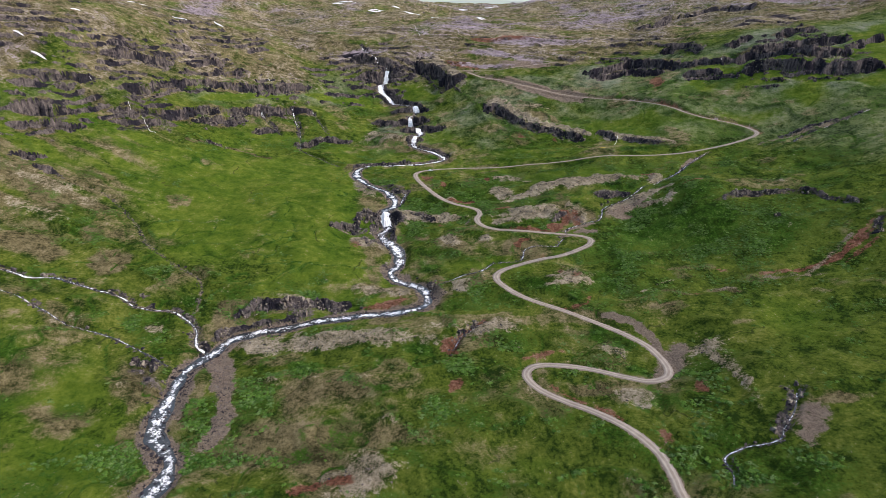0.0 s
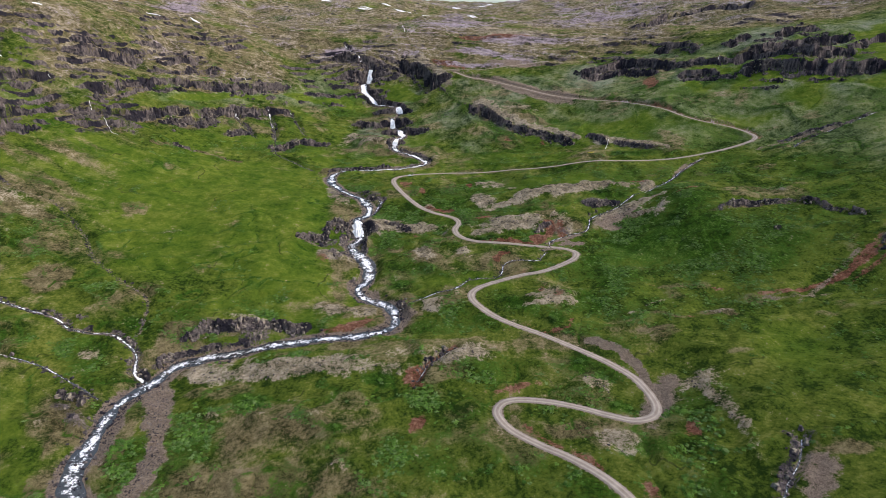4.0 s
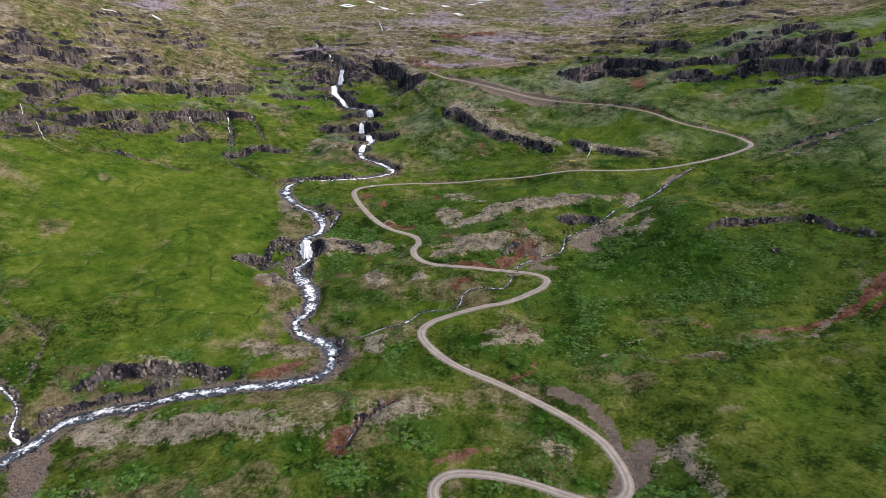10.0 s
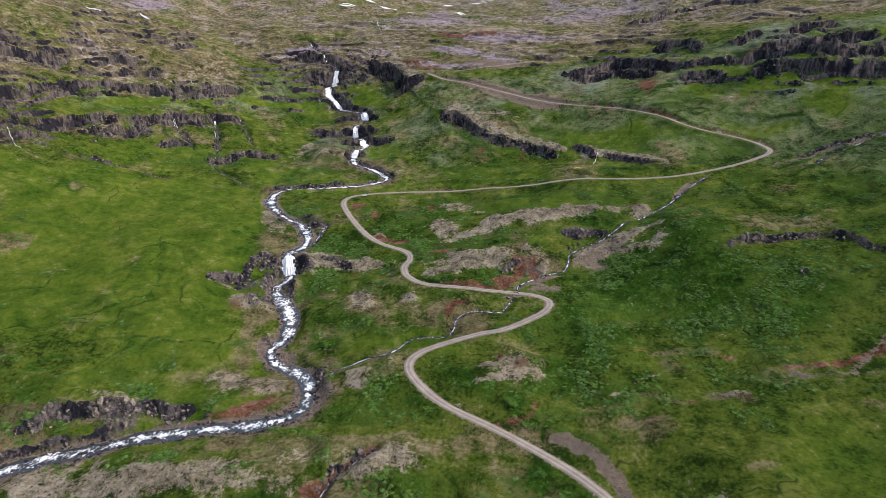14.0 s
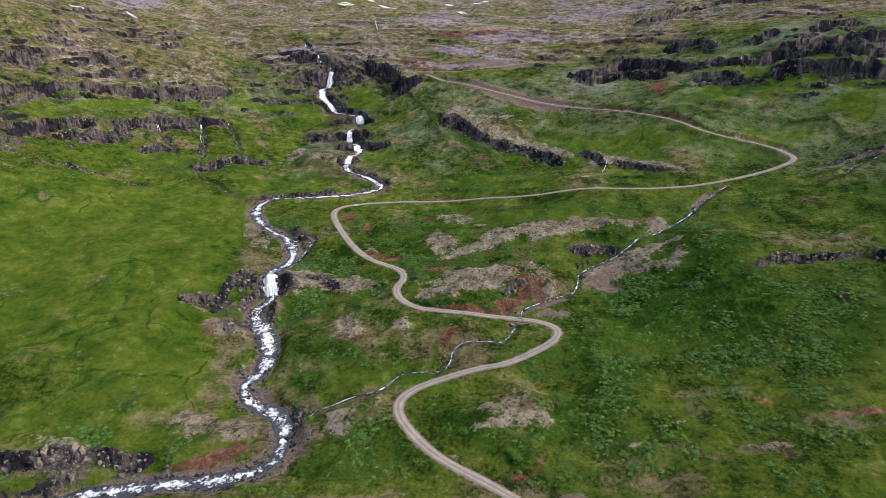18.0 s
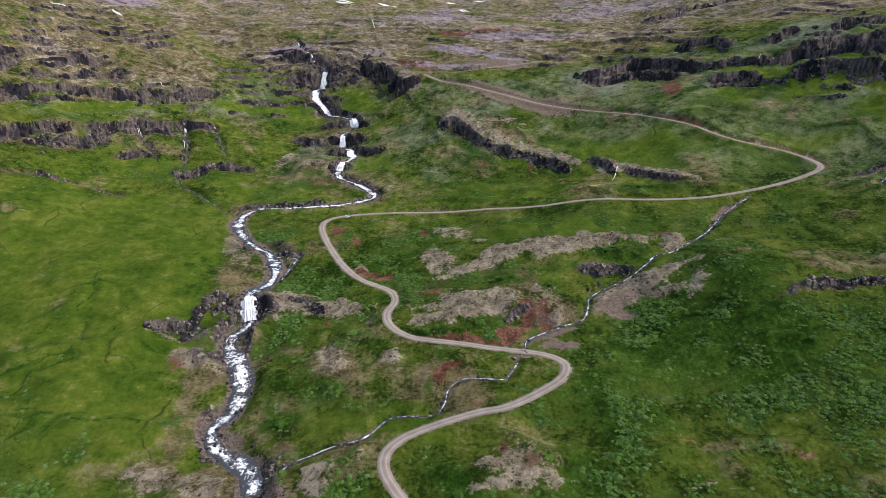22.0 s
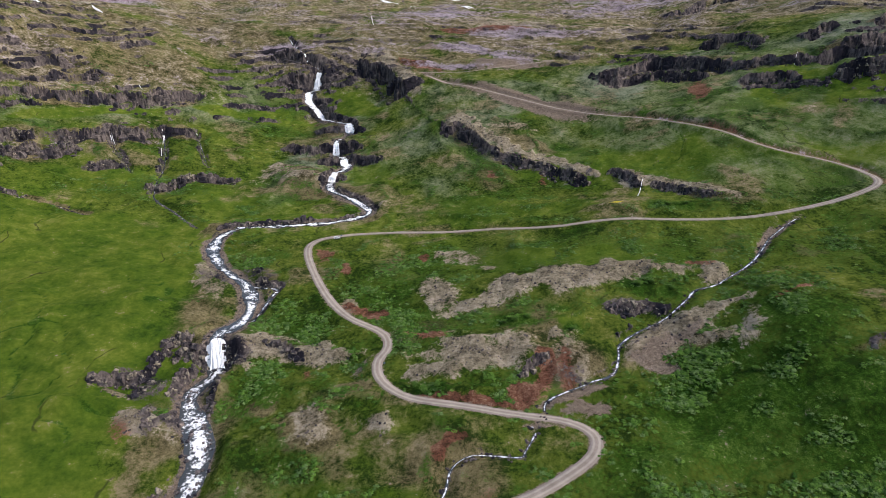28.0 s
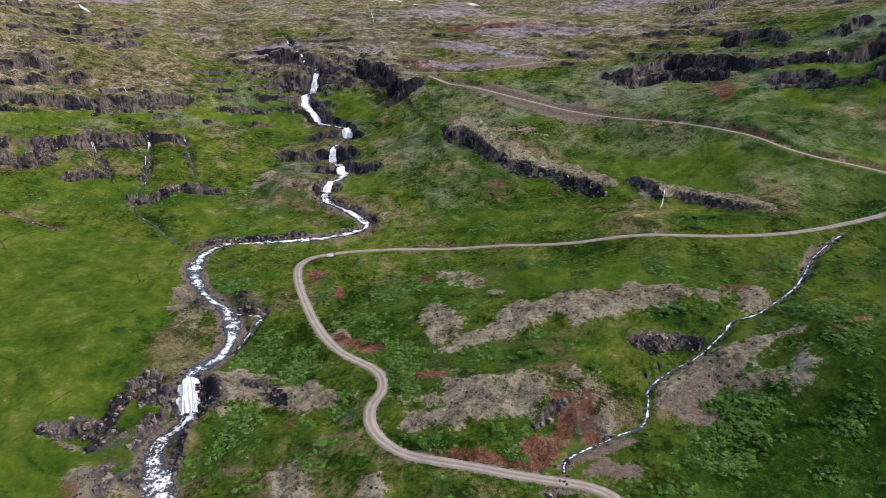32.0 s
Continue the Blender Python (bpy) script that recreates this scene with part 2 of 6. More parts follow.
section(-80, -50.6, -10.8, -3.1, 3.2, 8.1, 9.8, 14.1, 22.3, 29.8, 38.7, 46.9, 52.6, 55.2, 58.3, 62.5, 68.1, 75.9, 84.6, 93.6, 103.3, 112.9, 124.4, 144.8, 164.2, 181.3, 196.4, 219.8, 227.5, 297.9, 388.0)
section(-35, -47.5, -7.6, -0.6, 5.4, 11.4, 16.1, 20.4, 27.6, 35.2, 42.0, 47.3, 51.2, 54.9, 60.0, 66.8, 75.0, 84.9, 95.7, 106.9, 118.1, 128.7, 139.2, 153.1, 166.1, 181.0, 195.9, 219.8, 231.6, 293.2, 386.0)
section(10, -41.4, -2.4, 2.4, 6.6, 12.0, 19.7, 25.0, 32.4, 40.8, 47.7, 51.3, 54.0, 58.2, 64.1, 72.5, 82.6, 94.5, 106.8, 118.1, 128.7, 138.7, 148.1, 158.8, 168.9, 181.8, 195.6, 219.8, 235.7, 289.6, 384.8)
section(55, -32.5, 5.6, 7.7, 7.8, 12.5, 20.3, 26.6, 33.8, 43.6, 54.8, 58.2, 61.9, 65.2, 70.0, 77.5, 87.0, 98.8, 111.1, 122.2, 132.5, 142.2, 151.1, 161.2, 170.5, 182.6, 195.6, 219.6, 239.4, 288.1, 384.4)
section(75, -27.9, 9.9, 12.3, 12.0, 16.3, 24.6, 29.8, 34.7, 43.9, 55.3, 61.0, 65.8, 68.4, 72.3, 78.8, 87.9, 99.9, 112.3, 123.2, 133.4, 142.8, 151.6, 161.6, 170.8, 182.8, 195.6, 219.5, 240.9, 288.0, 384.5)
section(100, -21.8, 15.5, 19.0, 18.6, 20.3, 24.2, 28.0, 34.4, 44.1, 56.4, 64.4, 70.4, 72.4, 75.7, 82.1, 90.8, 102.2, 114.1, 124.4, 134.1, 143.3, 151.9, 161.9, 171.1, 182.9, 195.5, 219.3, 242.7, 288.3, 384.7)
section(125, -15.0, 20.6, 23.9, 24.1, 24.0, 24.9, 30.1, 42.7, 53.3, 57.6, 65.9, 73.9, 76.6, 81.1, 89.0, 97.8, 107.6, 117.6, 126.5, 135.1, 143.8, 152.2, 162.2, 171.4, 182.8, 195.1, 219.0, 244.4, 289.1, 385.1)
section(150, -7.5, 25.5, 27.6, 27.2, 26.5, 28.2, 36.7, 54.5, 64.7, 61.6, 67.2, 76.0, 81.0, 87.9, 97.3, 106.1, 114.2, 121.9, 129.1, 136.4, 144.6, 153.0, 162.9, 172.1, 183.0, 194.7, 218.8, 246.0, 290.3, 385.7)
section(200, 8.1, 34.8, 36.2, 36.2, 36.2, 38.2, 45.4, 58.7, 66.0, 67.2, 72.0, 82.3, 90.3, 100.8, 113.3, 123.4, 129.3, 133.6, 136.3, 139.8, 148.3, 157.9, 167.5, 175.9, 185.3, 195.2, 219.0, 249.4, 293.6, 387.5)
section(230, 17.9, 40.7, 42.3, 43.0, 44.3, 47.5, 54.3, 62.3, 68.3, 72.0, 77.4, 85.2, 94.0, 104.6, 115.9, 126.6, 135.4, 141.4, 145.1, 148.9, 156.7, 165.1, 173.2, 180.1, 188.0, 196.6, 219.7, 251.5, 296.1, 388.9)
section(260, 27.9, 47.7, 49.8, 51.5, 53.8, 58.0, 64.5, 69.3, 73.3, 77.9, 83.8, 89.4, 98.3, 108.7, 120.8, 132.7, 142.1, 149.1, 154.5, 159.5, 166.5, 173.4, 179.8, 185.3, 191.8, 199.3, 221.4, 253.7, 299.1, 390.5)
section(305, 43.3, 60.4, 63.5, 66.2, 69.4, 73.6, 78.6, 81.8, 84.7, 89.0, 95.2, 102.8, 112.6, 123.9, 137.2, 149.4, 154.9, 159.4, 166.9, 174.4, 180.4, 185.5, 190.3, 194.5, 199.5, 205.6, 225.8, 257.4, 304.1, 393.3)
section(360, 62.8, 77.7, 81.8, 85.5, 89.5, 93.6, 97.1, 99.6, 102.1, 105.5, 111.5, 121.7, 132.0, 143.5, 156.0, 166.7, 169.0, 171.1, 180.0, 189.6, 194.8, 198.4, 202.3, 205.6, 209.7, 214.9, 233.0, 262.6, 310.8, 397.2)
section(520, 122.2, 134.4, 140.3, 145.7, 151.3, 156.6, 160.9, 163.1, 164.7, 166.6, 169.5, 173.5, 176.6, 180.1, 184.0, 188.2, 192.7, 197.5, 203.1, 208.9, 214.9, 220.6, 226.8, 232.4, 238.8, 245.6, 261.1, 282.1, 332.0, 411.2)
section(950, 255.9, 270.2, 275.6, 280.7, 286.2, 292.1, 298.3, 304.7, 311.1, 317.4, 323.6, 329.6, 333.3, 336.9, 340.2, 343.1, 345.6, 347.6, 348.9, 350.0, 350.8, 351.5, 352.1, 352.4, 352.4, 352.1, 349.6, 347.7, 368.7, 456.8)


def hermite(knots, v):
    """Weights of a smooth curve through the values at the knots."""
    k = np.array(knots, float)
    v = np.clip(v, k[0], k[-1])
    i = np.clip(np.searchsorted(k, v) - 1, 0, len(k) - 2)
    h = k[i + 1] - k[i]
    t = (v - k[i]) / h
    w, r = np.zeros((len(v), len(k))), np.arange(len(v))
    up = 3 * t**2 - 2 * t**3
    w[r, i] += 1 - up
    w[r, i + 1] += up
    for part, j in ((t**3 - 2 * t**2 + t, i), (t**3 - t**2, i + 1)):
        a, b = np.maximum(j - 1, 0), np.minimum(j + 1, len(k) - 1)
        d = part * h / (k[b] - k[a])
        w[r, b] += d
        w[r, a] -= d
    return w


def lattice(ix, iy, seed):
    n = (ix.astype(np.int64) * 374761393 + iy.astype(np.int64) * 668265263 + seed * 1442695041) & 0xFFFFFFFF
    n = ((n ^ (n >> 13)) * 1274126177) & 0xFFFFFFFF
    return ((n ^ (n >> 16)) & 0xFFFF) / 32767.5 - 1.0


def ripple(x, y, size, octaves=3, seed=0, keep=0.5):
    """Smooth random relief between -1 and 1, with bumps of about that size."""
    total, amp, norm = 0.0, 1.0, 0.0
    for o in range(octaves):
        u, v = x / size * 2**o + 17.3 * o, y / size * 2**o - 9.1 * o
        iu, iv = np.floor(u), np.floor(v)
        fu, fv = u - iu, v - iv
        fu, fv = fu * fu * (3 - 2 * fu), fv * fv * (3 - 2 * fv)
        a, b = lattice(iu, iv, seed + o), lattice(iu + 1, iv, seed + o)
        c, d = lattice(iu, iv + 1, seed + o), lattice(iu + 1, iv + 1, seed + o)
        total = total + amp * ((a * (1 - fu) + b * fu) * (1 - fv) + (c * (1 - fu) + d * fu) * fv)
        norm += amp
        amp *= keep
    return total / norm


def smooth(v, low, high):
    t = np.clip((v - low) / (high - low), 0, 1)
    return t * t * (3 - 2 * t)


def curve(points, step=1.5):
    """A smooth line through plan points, at even steps."""
    p = np.array(points, float)
    p = np.vstack([2 * p[0] - p[1], p, 2 * p[-1] - p[-2]])
    out = []
    for i in range(1, len(p) - 2):
        n = max(2, int(np.hypot(*(p[i + 1] - p[i])[:2]) / step * 2))
        t = np.linspace(0, 1, n, endpoint=False)[:, None]
        out.append(0.5 * (2 * p[i] + (p[i + 1] - p[i - 1]) * t + (2 * p[i - 1] - 5 * p[i] + 4 * p[i + 1] - p[i + 2]) * t**2 + (3 * p[i] - p[i - 1] - 3 * p[i + 1] + p[i + 2]) * t**3))
    q = np.vstack(out + [p[-2:-1]])
    run = np.r_[0, np.cumsum(np.hypot(*np.diff(q[:, :2], axis=0).T))]
    s = np.arange(0, run[-1], step)
    return np.stack([np.interp(s, run, q[:, k]) for k in range(q.shape[1])], -1)


def spaced(low, high, fine, fine_low, fine_high, grow):
    mid = list(np.arange(fine_low, fine_high, fine))
    for edge, sign, way in ((low, -1, 0), (high, 1, -1)):
        at, gap = mid[way], fine
        while (at - edge) * sign < 0:
            gap *= grow
            at += sign * gap
            mid.insert(0, at) if sign < 0 else mid.append(at)
    return np.array(mid)


GX = spaced(-2200, 2200, 1.4, -400, 400, 1.05)
GY = spaced(-300, 3000, 1.4, 36, 770, 1.022)
X, Y = np.meshgrid(GX, GY)
SX, SY = hermite(tuple(SECTIONS), GX), hermite(NORTH, GY)
Z = SY @ np.array(list(SECTIONS.values()), float).T @ SX.T
Z += np.maximum(np.abs(X) - 900, 0) * 0.16
ROUGH = smooth(np.hypot(X, Y - 300), 300, 900)
Z += ripple(X, Y, 60, 3, 3) * (1.2 + 9 * ROUGH) + ripple(X, Y, 260, 3, 5) * 16 * ROUGH


# A brown buttress beside the lower falls.
Z += 9 * np.exp(-(((X - -107) / 24) ** 2 + ((Y - 553) / 20) ** 2))
# Thin lava beds: the high ground climbs in small steps.
WARP = Z + 9 * ripple(X, Y, 75, 4, 61)
BED = WARP / 9.0 - np.floor(WARP / 9.0)
STEPS = np.where(BED < 0.76, BED * 0.42, 0.3192 + (BED - 0.76) * 2.8367) - BED
HILLS = smooth(WARP, 84, 108) * np.maximum(smooth(-X - 0.12 * (700 - Y), 40, 120), smooth(Y, 620, 740))
HILLS = np.maximum(HILLS, smooth(WARP, 125, 150) * smooth(X, 90, 180))
BEDDED = HILLS * smooth(ripple(X, Y, 45, 3, 62), -0.2, 0.3) * (1 - 0.75 * np.exp(-(((X + 90) / 95) ** 2 + ((Y - 720) / 80) ** 2)))
Z += 7.0 * STEPS * BEDDED


def level(x, y, z=None):
    """The ground's height at plan points."""
    z = Z if z is None else z
    i, j = np.clip(np.searchsorted(GX, x) - 1, 0, len(GX) - 2), np.clip(np.searchsorted(GY, y) - 1, 0, len(GY) - 2)
    u, v = (x - GX[i]) / (GX[i + 1] - GX[i]), (y - GY[j]) / (GY[j + 1] - GY[j])
    return (z[j, i] * (1 - u) + z[j, i + 1] * u) * (1 - v) + (z[j + 1, i] * (1 - u) + z[j + 1, i + 1] * u) * v


def near_line(path, reach):
    """For the ground's points within reach of a line: distance, side (left is positive), and the place along it as an index."""
    dist, side, along = np.full(X.shape, 1e6), np.zeros(X.shape), np.zeros(X.shape)
    for k in range(len(path) - 1):
        (ax, ay), (bx, by) = path[k][:2], path[k + 1][:2]
        i0, i1 = np.searchsorted(GX, [min(ax, bx) - reach, max(ax, bx) + reach])
        j0, j1 = np.searchsorted(GY, [min(ay, by) - reach, max(ay, by) + reach])
        if i0 >= i1 or j0 >= j1:
            continue
        cut = (slice(j0, j1), slice(i0, i1))
        ex, ey = bx - ax, by - ay
        px, py = X[cut] - ax, Y[cut] - ay
        t = np.clip((px * ex + py * ey) / (ex * ex + ey * ey), 0, 1)
        d = np.hypot(px - t * ex, py - t * ey)
        better = d < dist[cut]
        dist[cut] = np.where(better, d, dist[cut])
        side[cut] = np.where(better, np.sign(ex * py - ey * px), side[cut])
        along[cut] = np.where(better, k + t, along[cut])
    return dist, side, along


MASK = {name: np.zeros(X.shape) for name in ("lush", "heath", "shrub", "bare", "red", "gravel", "rock", "fell", "moss")}
BROWS = {}
TALUS, TURFED = np.zeros(X.shape), np.zeros(X.shape)


def cliff(name, high, *points, back=2.6, fore=2.6, up=0.5, taper=9):
    """A cliff of that height: the plan points run along its brow, with the high ground to their left. back and fore: how far, in heights,
    the ground behind the brow and before the foot takes part; up: the share of the height that stands over the old ground."""
    number = len(BROWS)
    brow = curve(points, 2.0)
    BROWS[name] = (high, brow)
    wide = high * max(back, fore)
    dist, side, along = near_line(brow, wide + 6)
    (x0, y0), (x1, y1) = brow.min(axis=0) - wide - 6, brow.max(axis=0) + wide + 6
    i0, i1 = np.searchsorted(GX, [x0, x1])
    j0, j1 = np.searchsorted(GY, [y0, y1])
    cut = (slice(j0, j1), slice(i0, i1))
    x, y, dist, side, along = X[cut], Y[cut], dist[cut], side[cut], along[cut]
    # Buttresses and recesses: the brow wanders in plan at two scales.
    d = dist * side + ripple(x, y, 18, 3, 40 + number, 0.6) * high * 0.45 + ripple(x, y, 6.5, 2, 240 + number) * min(high, 8) * 0.42
    ends = smooth(along, -1, taper) * smooth(len(brow) - 1 - along, -1, taper)
    gap = 0.6 + 0.4 * smooth(ripple(x, y, 20, 2, 80 + number), -0.55, 0.15)
    rise = smooth(d, -high * 0.16, 0.0)
    lift = high * ends * gap * np.where(d > -high * 0.08, (rise - 1 + up) * np.clip(1 - np.abs(d) / (high * back), 0, 1), (rise - 1 + up) * np.clip(1 - np.abs(d) / (high * fore), 0, 1))
    # A second, smaller ledge part of the way down.
    ledge = ends * high * 0.3 * smooth(ripple(x, y, 24, 2, 120 + number), -0.1, 0.4) * (smooth(d, -high * 0.85, -high * 0.72) - 0.5) * np.clip(1 - np.abs(d + high * 0.78) / (high * 0.7), 0, 1)
    hit = dist < wide + 5
    Z[cut] += np.where(hit, lift + ledge, 0)
    TALUS[cut] = np.maximum(TALUS[cut], np.where(hit, ends * smooth(d, -high * 2.0, -high * 0.4) * (d < 0), 0))
    TURFED[cut] = np.maximum(TURFED[cut], np.where(hit, ends * (1 - smooth(d, high * 0.4, high * 1.9)) * (d > 0), 0))


cliff("A", 9, (-394.5, 494.4), (-378.8, 517.1), (-357.0, 552.6), (-342.5, 572.8), (-321.2, 595.8), (-293.8, 616.4), (-266.1, 644.3), (-242.2, 667.8), (-225.7, 678.5))
cliff("A_left", 8, (-439.9, 455.2), (-430.9, 463.3), (-415.4, 474.9))
cliff("A_low", 8, (-474.8, 445.2), (-460.6, 451.4), (-451.5, 463.5), (-436.3, 475.6), (-424.4, 483.9), (-417.0, 497.5))
cliff("A_mid", 9, (-420.6, 532.1), (-409.8, 546.9), (-394.7, 560.0), (-377.9, 578.9), (-370.8, 592.9))
cliff("A_top", 5, (-424.6, 548.1), (-406.0, 566.7), (-395.7, 578.3), (-378.8, 598.1), (-369.6, 616.2))
cliff("A_knob", 6, (-440.1, 489.9), (-432.9, 497.6), (-424.8, 503.5))
cliff("A_bed", 6, (-360.5, 599.3), (-347.7, 629.2), (-330.5, 650.3), (-319.4, 660.4))
cliff("A_shelf", 6, (-362.5, 569.1), (-351.2, 590.1), (-335.8, 612.1), (-319.3, 634.9), (-301.1, 657.7))
cliff("A_foot", 8, (-464.9, 423.5), (-453.5, 429.0), (-441.9, 434.3))
cliff("B", 8, (-390.9, 459.9), (-375.1, 472.9), (-361.1, 485.3), (-345.5, 502.3), (-325.2, 527.2), (-301.5, 548.9), (-281.2, 567.4), (-253.0, 586.0), (-229.6, 603.2), (-209.0, 623.0))
cliff("B_left", 13, (-452.7, 401.8), (-441.6, 415.9), (-426.7, 432.9), (-404.4, 443.9))
cliff("B_low", 9, (-386.8, 450.1), (-367.4, 460.2), (-347.0, 476.6), (-328.7, 494.3))
cliff("B_mid", 9, (-325.5, 510.2), (-314.8, 522.0), (-302.7, 531.8), (-290.4, 542.6), (-274.1, 551.9))
cliff("B_foot", 9, (-443.8, 386.4), (-427.2, 394.3), (-411.5, 404.6), (-399.5, 419.2), (-383.2, 421.3))
cliff("B_bed", 5, (-276.6, 525.8), (-255.6, 540.6), (-235.2, 549.1))
cliff("B_end", 6, (-225.6, 523.9), (-207.3, 527.8), (-188.7, 543.8), (-166.4, 551.9), (-152.3, 556.6))
cliff("C", 8, (-415.8, 343.2), (-402.9, 347.1), (-386.4, 361.9))
cliff("C_low", 6, (-392.8, 333.5), (-383.9, 336.9), (-369.6, 334.8))
cliff("R_west", 12, (142.4, 657.7), (169.6, 678.8), (194.2, 686.3), (217.3, 675.9), (234.4, 660.5), (250.7, 636.2), taper=4)
cliff("R_west_low", 8, (142.6, 658.7), (176.4, 661.2), (210.6, 652.7), (231.0, 628.7), taper=4)
cliff("R_mid", 10, (250.4, 625.6), (269.2, 621.2), (285.1, 609.9), (304.6, 608.5), taper=4)
cliff("R_mid_low", 9, (235.0, 591.7), (256.5, 587.3), (279.8, 580.3), taper=4)
cliff("R_high", 12, (320.9, 607.3), (346.5, 612.1), (373.3, 612.1), (400.3, 612.5), (426.0, 610.6), (439.8, 600.4), taper=4)
cliff("R_main", 11, (300.3, 606.2), (328.2, 601.3), (340.0, 579.2), (350.3, 545.8), (377.6, 539.7), (398.7, 539.1), taper=4)
cliff("R_low", 13, (293.5, 560.4), (314.0, 551.2), (330.3, 541.1), (348.6, 529.4), (364.4, 525.6), taper=4)
cliff("R_crest", 9, (363.1, 636.9), (382.3, 652.4), (401.8, 656.2), (425.2, 647.1), taper=4)
cliff("R_east", 12, (354.9, 512.5), (375.7, 513.6), (389.8, 507.8), (412.9, 507.5), taper=4)
cliff("R_east_high", 10, (405.2, 555.2), (434.9, 572.4), (460.3, 576.5), taper=4)
cliff("R_bed", 8, (240.9, 693.3), (259.6, 693.9), (276.5, 689.4), (287.9, 662.0), taper=4)
cliff("R_notch", 8, (310.7, 639.9), (329.4, 651.8), (346.0, 650.2), taper=4)
cliff("R_rim", 13, (279.5, 880.8), (360.5, 1007.5), (409.8, 1004.1), (467.1, 997.3), (470.2, 902.8), taper=4)
cliff("knob", 16, (-88.5, 745.2), (-76.9, 737.8), (-61.4, 721.5), (-48.6, 698.4), (-37.1, 670.8), back=3.5, up=0.6, taper=4)
cliff("ridge", 7.5, (1.1, 591.2), (11.8, 595.7), (17.8, 587.1), (29.3, 572.9), (42.8, 560.4), (57.7, 544.0), (74.5, 536.4), (86.1, 524.9), (97.0, 512.1), (105.0, 506.3), back=6, fore=3, up=0.65, taper=4)
cliff("ridge_end", 5, (114.0, 510.0), (121.4, 509.6), (129.2, 498.8), (131.9, 478.4), back=6, fore=3, up=0.6, taper=4)
cliff("ridge_tail", 4, (134.6, 480.9), (142.2, 481.0), (153.1, 471.9), (162.7, 460.6), (176.9, 448.1), back=6, fore=3, up=0.6, taper=5)
cliff("F2a", 9, (-127.0, 656.8), (-96.0, 647.4), (-82.0, 642.2), (-66.9, 629.3))
cliff("F2b", 10, (-146.9, 621.2), (-110.0, 612.1), (-95.3, 612.8), (-64.1, 601.0))
cliff("F2c", 8, (-109.2, 583.8), (-85.9, 585.2), (-66.5, 581.3), (-42.2, 571.5))
cliff("F2d", 8, (-97.5, 548.5), (-86.9, 551.0), (-71.6, 552.3))
cliff("F1a", 11, (-177.5, 725.9), (-150.2, 734.4), (-132.9, 736.3), (-112.0, 733.8))
cliff("F1b", 10, (-147.3, 701.9), (-133.8, 703.8), (-103.4, 692.4))
cliff("F1u", 10, (-188.4, 772.2), (-154.8, 759.0), (-135.2, 750.6), (-118.8, 747.8))
cliff("S1", 2.8, (145.5, 300.3), (162.8, 299.8), (180.2, 303.7), (195.8, 303.1), (215.7, 302.4), (230.8, 293.9), (238.2, 281.5), (244.5, 274.2), (254.1, 259.7))
cliff("S2", 4, (182.3, 273.8), (192.8, 273.1), (202.5, 270.4))
cliff("F3", 10, (-120.8, 330.8), (-117.0, 337.1), (-110.1, 339.6), (-103.5, 340.4), (-98.5, 342.4), (-91.1, 341.3), (-82.0, 338.6))
cliff("F3l", 5, (-145.6, 312.2), (-136.6, 317.6), (-128.2, 319.6), (-124.6, 325.3), (-125.4, 333.9), (-122.5, 343.4), (-117.7, 347.7), (-110.4, 349.0), up=0.3, taper=5)
cliff("bank", 6, (-183.0, 186.2), (-179.9, 195.1), (-173.5, 200.8), (-161.6, 205.4), (-145.8, 209.6), (-130.8, 211.5), (-118.2, 208.8), (-103.9, 209.7))
cliff("bank2", 5, (-231.4, 143.9), (-219.3, 144.7), (-203.2, 136.8))
cliff("bank0", 5, (-249.0, 199.8), (-241.5, 202.5), (-231.4, 200.4))
cliff("G1", 5, (71.8, 351.9), (87.3, 353.5), (101.5, 350.3), (105.9, 345.1))
cliff("G2", 4, (-90.5, 342.9), (-82.3, 346.3), (-62.3, 337.9), (-49.9, 334.5))
cliff("gl", 5, (-100.5, 293.1), (-102.7, 309.0), (-103.0, 320.3), (-104.9, 332.1))
cliff("gr", 4, (-95.8, 336.5), (-95.9, 336.7), (-92.1, 312.1), (-89.9, 297.6))
cliff("K", 6, (32.2, 309.7), (47.2, 323.1), (53.8, 321.3))
# Old drainage creases in the turf.
CREASE = np.abs(ripple(X * 0.8 + 0.3 * Y, Y * 0.6 - 0.3 * X, 34, 3, 68))
Z -= 0.9 * (1 - smooth(CREASE, 0.0, 0.05)) * smooth(ripple(X, Y, 90, 2, 69), -0.2, 0.2) * (1 - ROUGH)
Z += (ripple(X, Y, 4, 2, 9) * 0.3 + ripple(X, Y, 10, 2, 13) * 0.75 + ripple(X, Y, 26, 2, 19) * 1.3) * (1 - 0.5 * ROUGH)
COURSES = {}
WET = np.full(X.shape, 1e6)


